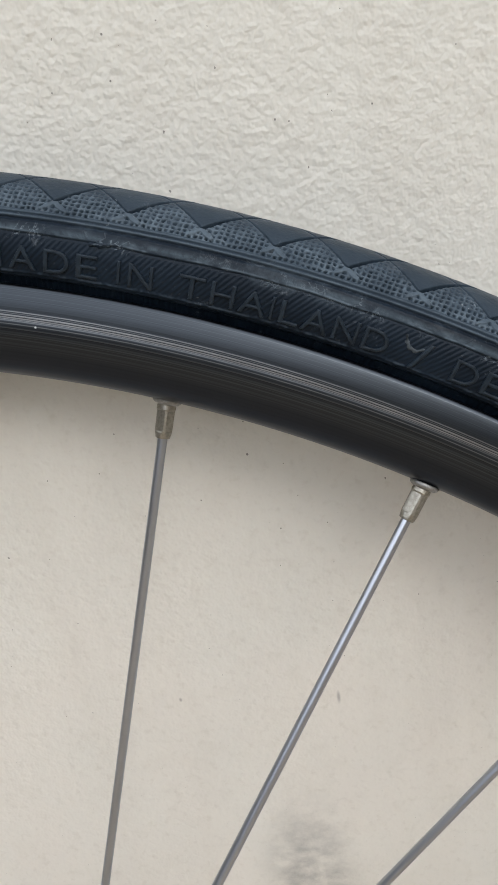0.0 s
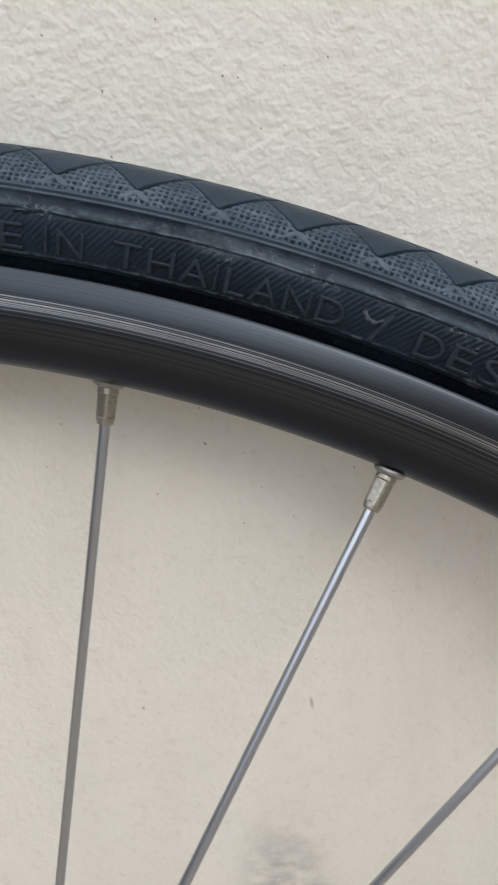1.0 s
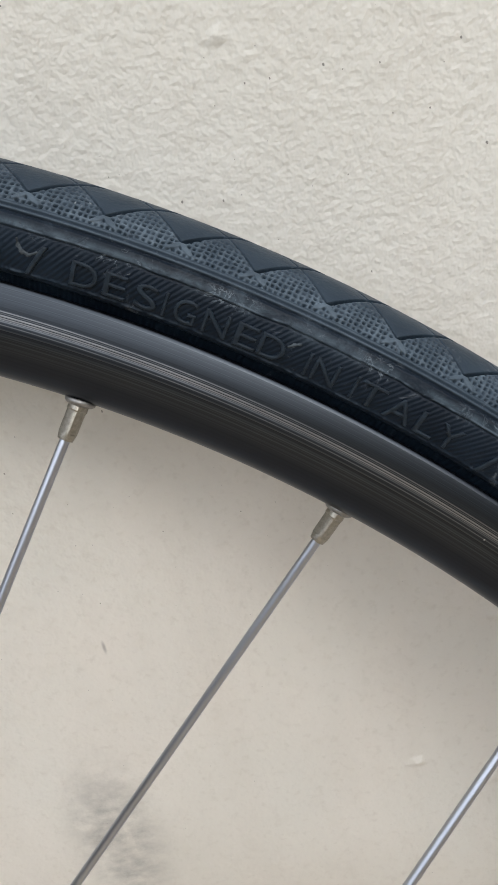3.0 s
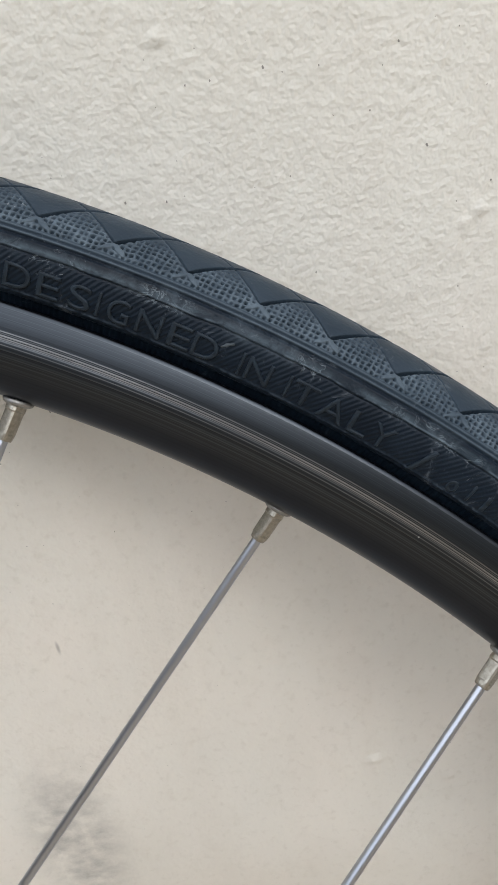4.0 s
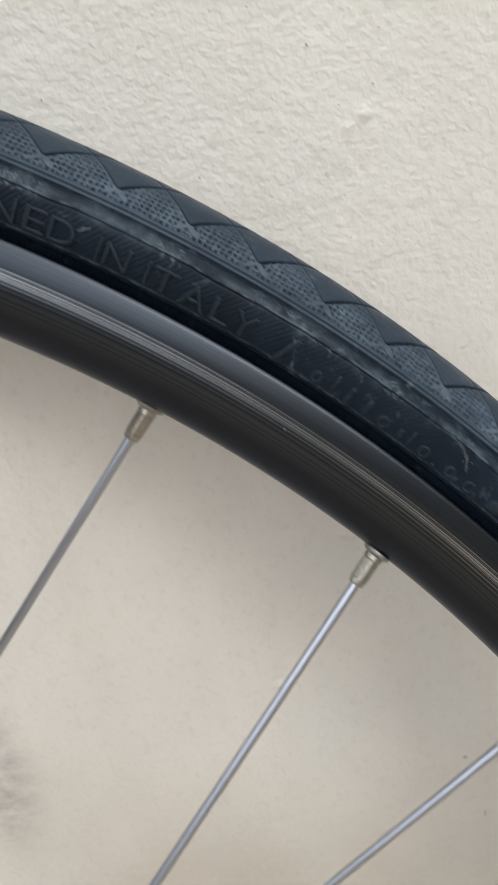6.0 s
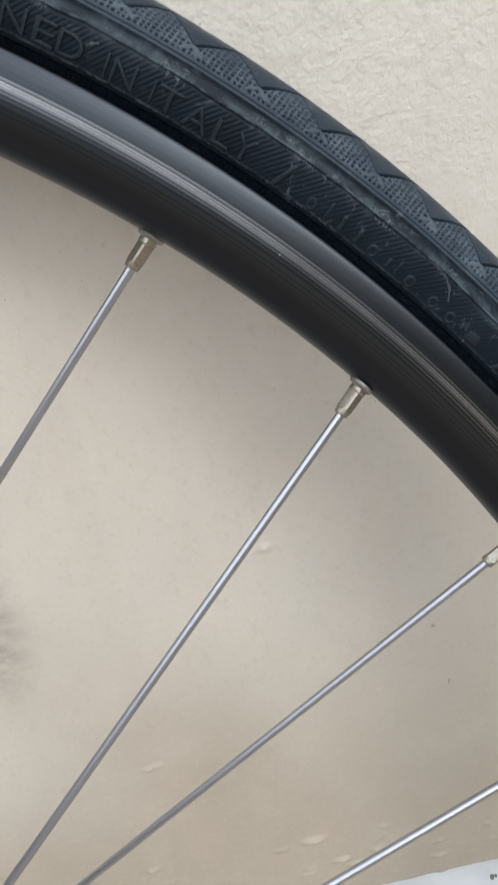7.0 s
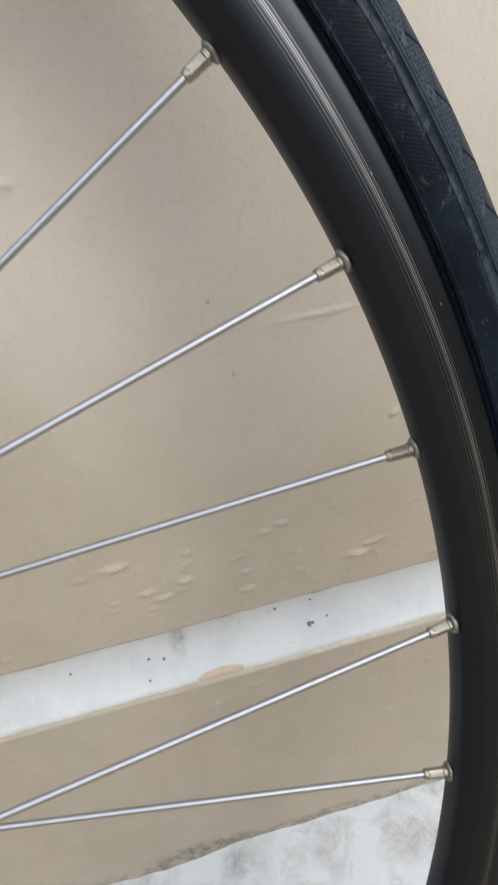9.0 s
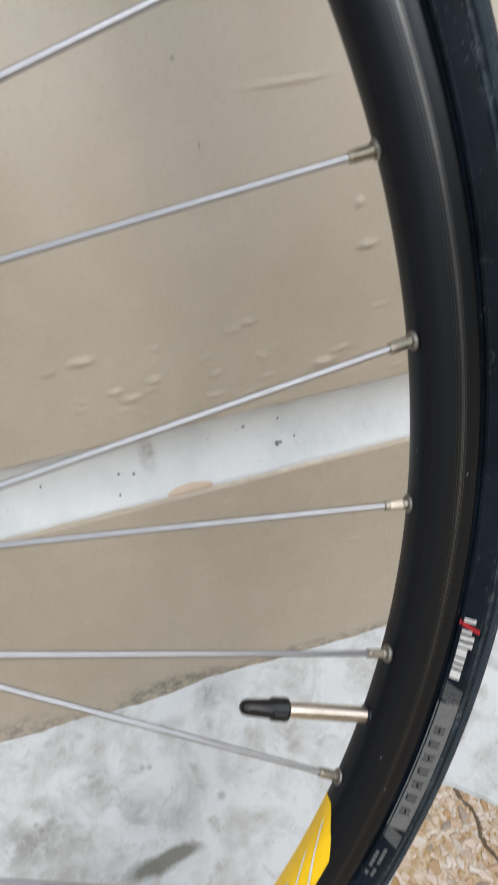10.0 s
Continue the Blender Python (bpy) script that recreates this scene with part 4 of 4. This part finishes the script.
def tyre_streak(name, mat, path, width, lift, label):
    """A thin raised streak through (theta, phi) places on the tyre, tapering at both ends."""
    bm = bmesh.new()
    steps, rows = 8 * (len(path) - 1), []
    for i in range(steps + 1):
        f = i / 8
        k = min(int(f), len(path) - 2)
        f -= k
        th, ph = [path[k][q] + (path[k + 1][q] - path[k][q]) * f for q in (0, 1)]
        dt, dp = (path[k + 1][0] - path[k][0]) * 5.6, (path[k + 1][1] - path[k][1]) * 0.21
        long = math.hypot(dt, dp)
        half = 0.5 * width * (0.35 + 0.65 * math.sin(math.pi * (i + 0.6) / (steps + 1.2))) * (1 + 0.30 * math.sin(i * 0.83 + 1.0))
        row = []
        for j in range(5):
            e = (j - 2) / 2
            side = half * e * 1000
            row.append(bm.verts.new(tyre_point(np.array(th - dp / long * side / 5.6), np.array(ph + dt / long * side / 0.21), lift * (1 - e * e) - 0.00012 * (abs(e) == 1))))
        rows.append(row)
    for a, b in zip(rows, rows[1:]):
        for j in range(4):
            bm.faces.new((a[j], b[j], b[j + 1], a[j + 1]))
    return part(name, bm, mat, tyre, label)


SMEAR = make_plain("dried_mud", (0.070, 0.085, 0.096), 0.8, 0.2, 900, 0.8)
tyre_streak("mud_smear", SMEAR, ((27.45, 96.5), (27.54, 102.0), (27.68, 106.2), (27.9, 107.6), (28.14, 103.4)), 0.0010, 0.00020, "pale curl of dried mud")
tyre_streak("mud_smear", SMEAR, ((48.5, 91.0), (49.15, 89.8), (49.6, 92.0), (49.95, 97.0), (50.22, 106.5)), 0.0007, 0.00014, "pale curved scuff")
tyre_streak("mud_smear", SMEAR, ((49.9, 88.2), (50.2, 89.6), (50.5, 89.2)), 0.0006, 0.00012, "pale scuff")
tyre_streak("mud_smear", SMEAR, ((36.35, 98.0), (36.15, 101.0), (36.0, 104.5)), 0.0009, 0.00018, "pale dab of dried mud")
tyre_streak("rubber_nib", RUBBER, ((17.25, 91.4), (17.6, 90.6), (17.92, 89.4)), 0.0013, 0.00055, "stub of moulding rubber")

# rim
RIM = [(0.3130, -0.0070), (0.3163, -0.0078), (0.3171, -0.0085), (0.3173, -0.0091), (0.3169, -0.00958), (0.3163, -0.00970), (0.3155, -0.00979), (0.3145, -0.00983), (0.3134, -0.00983),
       (0.3129, -0.00978), (0.3126, -0.00974), (0.3122, -0.00975), (0.3119, -0.00968), (0.3115, -0.00970), (0.3112, -0.00961), (0.3108, -0.00962), (0.3102, -0.00956),
       (0.3090, -0.00938), (0.3080, -0.0091), (0.3068, -0.0087), (0.3056, -0.0081), (0.3044, -0.0074), (0.3032, -0.0065), (0.3021, -0.0054), (0.3013, -0.0042), (0.3008, -0.0028), (0.3006, -0.0012)]
RIM = RIM + [(0.3005, 0.0)] + [(r, -y) for r, y in RIM[::-1]]
ang = np.radians(np.arange(0, 360, 0.5))
prof = np.array(RIM)
seam = np.concatenate([prof, [[0.3105, 0.006], [0.3095, 0.0], [0.3105, -0.006]], prof[:1]])
rim_co = np.stack([np.outer(np.sin(ang), seam[:, 0]), np.broadcast_to(seam[:, 1], (len(ang), len(seam))), np.outer(np.cos(ang), seam[:, 0])], -1)
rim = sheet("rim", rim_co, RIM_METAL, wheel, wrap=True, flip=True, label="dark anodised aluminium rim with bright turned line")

# yellow film on the rim's hub side
inner = [(r - 0.00018 if r < 0.3022 else r, y - 0.00018) for r, y in RIM[20:27]]
ia = np.radians(np.arange(121.5, 175, 0.4))
film = np.zeros((len(ia), len(inner) + 4, 3))
strip = inner + [(r - 0.00018, -y) for r, y in RIM[19:26][::-1]][:4]
for k, (r, y) in enumerate(strip):
    start = np.clip(ia, np.radians(122.0 + 3.4 * (1 - min(k / 6, 1)) ** 1.3), None)
    film[:, k] = np.stack([r * np.sin(start), np.full(len(ia), y), r * np.cos(start)], -1)
sheet("decal", film, YELLOW, rim, flip=True, label="yellow film with thin white lines")
for first in (123.2, 125.9, 128.6, 131.3):
    la = np.arange(first, first + 5.6, 0.2)
    co = np.zeros((len(la), 2, 3))
    for i, a in enumerate(la):
        for e in (0, 1):
            k = min(max(5.9 - 1.05 * (a - first) + 0.50 * e, 0.0), len(inner) - 1.001)
            k0 = int(k)
            r, y = [inner[k0][q] + (inner[k0 + 1][q] - inner[k0][q]) * (k - k0) for q in (0, 1)]
            co[i, e] = ((r - 0.00012) * math.sin(radians(a)), y - 0.00012, (r - 0.00012) * math.cos(radians(a)))
    sheet("decal_line", co, WHITE_INK, rim, label="thin white printed line")

# spokes with nipples and eyelets, in a four-spoke rhythm round the wheel
SPOKE0 = 20.28


def turned(angle):
    return pose(0, 0, 0, 0, angle, 0)


def along(p, d):
    """A pose at p whose z axis points along d."""
    return Matrix.Translation(p) @ d.to_track_quat("Z", "Y").to_matrix().to_4x4()


OWN_LEAN = {0: -3.7, 1: 4.0, 2: 4.2, 3: -4.0, 4: -3.0, 5: 3.5, 6: 4.0, 7: -4.5, 8: -2.8, 9: 2.5, 10: 4.0}
spoke_meshes = {}
for k in range(36):
    kind = k % 4
    lean = radians(OWN_LEAN.get(k, (-4.0, 4.0, 4.0, -4.2)[kind]))
    far = kind % 2 == 0
    if k in OWN_LEAN:
        kind = k + 10
    far = kind % 2 == 0
    foot = Vector((0, 0.0015 if far else -0.0015, 0.3006))
    way = Vector((-math.sin(lean), 0.10 if far else -0.087, -math.cos(lean))).normalized()
    base = along(foot + way * 0.0008, way)
    if kind not in spoke_meshes:
        bm = lathe([(0.0009, 0.0038), (0.00100, 0.0040), (0.00100, 0.0043), (0.00100, 0.0050), (0.00100, 0.06), (0.00100, 0.14), (0.00100, 0.22), (0.00100, 0.2878), (0.00100, 0.2885), (0.0009, 0.2893)], 14)
        bm.transform(base)
        spoke = part("spoke", bm, SPOKE_STEEL, wheel)
        spoke_meshes[kind] = [spoke.data, None]
        bm = lathe([(0.00175, -0.001, 0), (0.00175, 0.0010, 0.1), (0.00147, 0.0013, 0.4), (0.00144, 0.0054, 0.4), (0.00156, 0.0057, 0.1), (0.00156, 0.0065, 0), (0.00146, 0.0069, 0), (0.0011, 0.0070, 0)], 24)
        bm.transform(base)
        nipple = part("nipple", bm, NICKEL, spoke, "aged nickel-plated nipple", shade=False)
        spoke_meshes[kind][1] = nipple.data
        bm = lathe([(0.0018, 0.0005), (0.0020, 0.0007), (0.0024, 0.0006), (0.0028, 0.0003), (0.0030, -0.0005), (0.0018, -0.0005), (0.0018, 0.0005)], 28, close=False)
        bm.transform(along(Vector((0, foot.y, 0.3004)), Vector((0, foot.y * 12, -1)).normalized()))
        eyelet = part("eyelet", bm, EYELET_STEEL, rim, "dull zinc eyelet")
        spoke_meshes[kind].append(eyelet.data)
    else:
        spoke = new("spoke", spoke_meshes[kind][0])
        spoke.parent = wheel
        nipple = new("nipple", spoke_meshes[kind][1])
        nipple.parent = spoke
        nipple["label"] = "aged nickel-plated nipple"
        eyelet = new("eyelet", spoke_meshes[kind][2])
        eyelet.parent = rim
        eyelet["label"] = "dull zinc eyelet"
    spoke.matrix_basis = turned(SPOKE0 + 10 * k)
    eyelet.matrix_basis = turned(SPOKE0 + 10 * k)

# hub, where the spokes end
bm = lathe([(0.004, -0.050), (0.0048, -0.049), (0.0048, -0.036), (0.010, -0.0355), (0.014, -0.032), (0.017, -0.029), (0.0255, -0.0282), (0.0262, -0.0272), (0.0255, -0.0262),
            (0.016, -0.0245), (0.013, -0.018), (0.012, 0.0), (0.013, 0.020), (0.016, 0.0272), (0.0255, 0.0290), (0.0262, 0.0300), (0.0255, 0.0310), (0.017, 0.0322),
            (0.014, 0.035), (0.010, 0.0385), (0.0048, 0.039), (0.0048, 0.052), (0.004, 0.053)], 40)
bm.transform(pose(0, 0, 0, -90, 0, 0))
part("hub", bm, HUB_METAL, wheel, "silver aluminium hub")

# valve with its cap
bm = lathe([(0.0028, -0.002), (0.0028, 0.0), (0.0027, 0.0008), (0.0027, 0.020), (0.0026, 0.0286), (0.0025, 0.0292), (0.0025, 0.031)], 24)
stem_pose = along(Vector((0, 0, 0.3003)), Vector((0, 0, -1)))
bm.transform(stem_pose)
stem = part("valve_stem", bm, make_steel("valve_brass", (0.62, 0.57, 0.51), 0.25, 700), wheel, "polished metal valve stem")
stem.matrix_basis = turned(115.1)
bm = lathe([(0.0034, 0.0290), (0.0038, 0.0292), (0.0039, 0.0297), (0.0039, 0.0303), (0.0037, 0.0306), (0.0037, 0.0345), (0.0034, 0.0349), (0.0031, 0.0352), (0.0028, 0.0410), (0.0027, 0.0430), (0.0023, 0.0445), (0.0015, 0.0453), (0.0006, 0.0455)], 48)
for v in bm.verts:
    if 0.0300 < v.co.z < 0.0347:
        grip = 1 + 0.045 * math.cos(12 * math.atan2(v.co.y, v.co.x))
        v.co.x, v.co.y = v.co.x * grip, v.co.y * grip
bm.transform(stem_pose)
part("valve_cap", bm, CAP_PLASTIC, stem, "black plastic valve cap")

bm = lathe([(0.0028, 0.0000), (0.0031, 0.0003), (0.0035, 0.0002), (0.0037, -0.0003), (0.0037, -0.0010), (0.0028, -0.0010)], 28, close=False)
bm.transform(stem_pose)
part("valve_grommet", bm, RIM_METAL, rim, "dark raised ring round the valve hole").matrix_basis = turned(115.1)

# ---- pebbles set in the paving, last ----
rng = random.Random(5)


def crack(y):
    """The x of a crack that runs through the paving away from the wall."""
    return 0.3603 + 0.0016 * math.sin(y * 210) + 0.0008 * math.sin(y * 610 + 1.0)


shapes = []
for k in range(8):
    bm = bmesh.new()
    bmesh.ops.create_icosphere(bm, subdivisions=2, radius=1.0)
    lump = [(Vector((rng.uniform(-1, 1), rng.uniform(-1, 1), 0)).normalized(), rng.uniform(0.45, 0.9)) for _ in range(6)]
    for v in bm.verts:
        for way, cut in lump:
            over = v.co.dot(way) - cut
            if over > 0:
                v.co -= way * over
        v.co.z *= 0.08
    me = bpy.data.meshes.new("pebble")
    bm.to_mesh(me)
    bm.free()
    me.shade_smooth()
    me.materials.append(PEBBLE)
    shapes.append(me)
laid = []
for k in range(9000):
    s = rng.choice((0.0046, 0.0036, 0.0028)) if k < 400 else rng.choice((0.0030, 0.0022, 0.0015))
    x, y = rng.uniform(0.275, 0.400), rng.uniform(-0.050, 0.032)
    if len(laid) >= 290 or abs(x - crack(y)) < s + 0.0008 or any((x - a) ** 2 + (y - b) ** 2 < (0.74 * (s + c)) ** 2 for a, b, c in laid):
        continue
    laid.append((x, y, s))
    ob = new("pebble", shapes[len(laid) % 8])
    ob.matrix_basis = Matrix.LocRotScale((x, y, -0.0002), Euler((rng.uniform(-0.08, 0.08), rng.uniform(-0.08, 0.08), rng.uniform(0, 6.3))), (s * rng.uniform(0.8, 1.5), s * rng.uniform(0.7, 1.1), s))
    ob.parent = pavement
verts, faces = [], []
src = shapes[0]
sv = np.array([v.co for v in src.vertices])
sf = [tuple(p.vertices) for p in src.polygons]
for k in range(6500):
    x, y = (rng.uniform(0.10, 0.75), rng.uniform(-0.30, 0.030)) if k < 3500 else (rng.uniform(0.27, 0.405), rng.uniform(-0.055, 0.034))
    s, a = rng.choice((0.0016, 0.0024, 0.0034)) if k < 3500 else rng.choice((0.0006, 0.0009, 0.0013)), rng.uniform(0, 6.3)
    if k < 3500 and 0.272 < x < 0.403 and y > -0.053 or abs(x - crack(y)) < s + 0.0006:
        continue
    ca, sa = math.cos(a), math.sin(a)
    q = sv * s
    base = len(verts)
    verts += [(x + c[0] * ca - c[1] * sa, y + c[0] * sa + c[1] * ca, c[2] - 0.0004) for c in q]
    faces += [tuple(i + base for i in fc) for fc in sf]
me = bpy.data.meshes.new("gravel")
me.from_pydata(verts, [], faces)
me.materials.append(PEBBLE)
me.shade_smooth()
gravel = tagged(new("gravel", me), kind="stuff")
gravel.parent = pavement
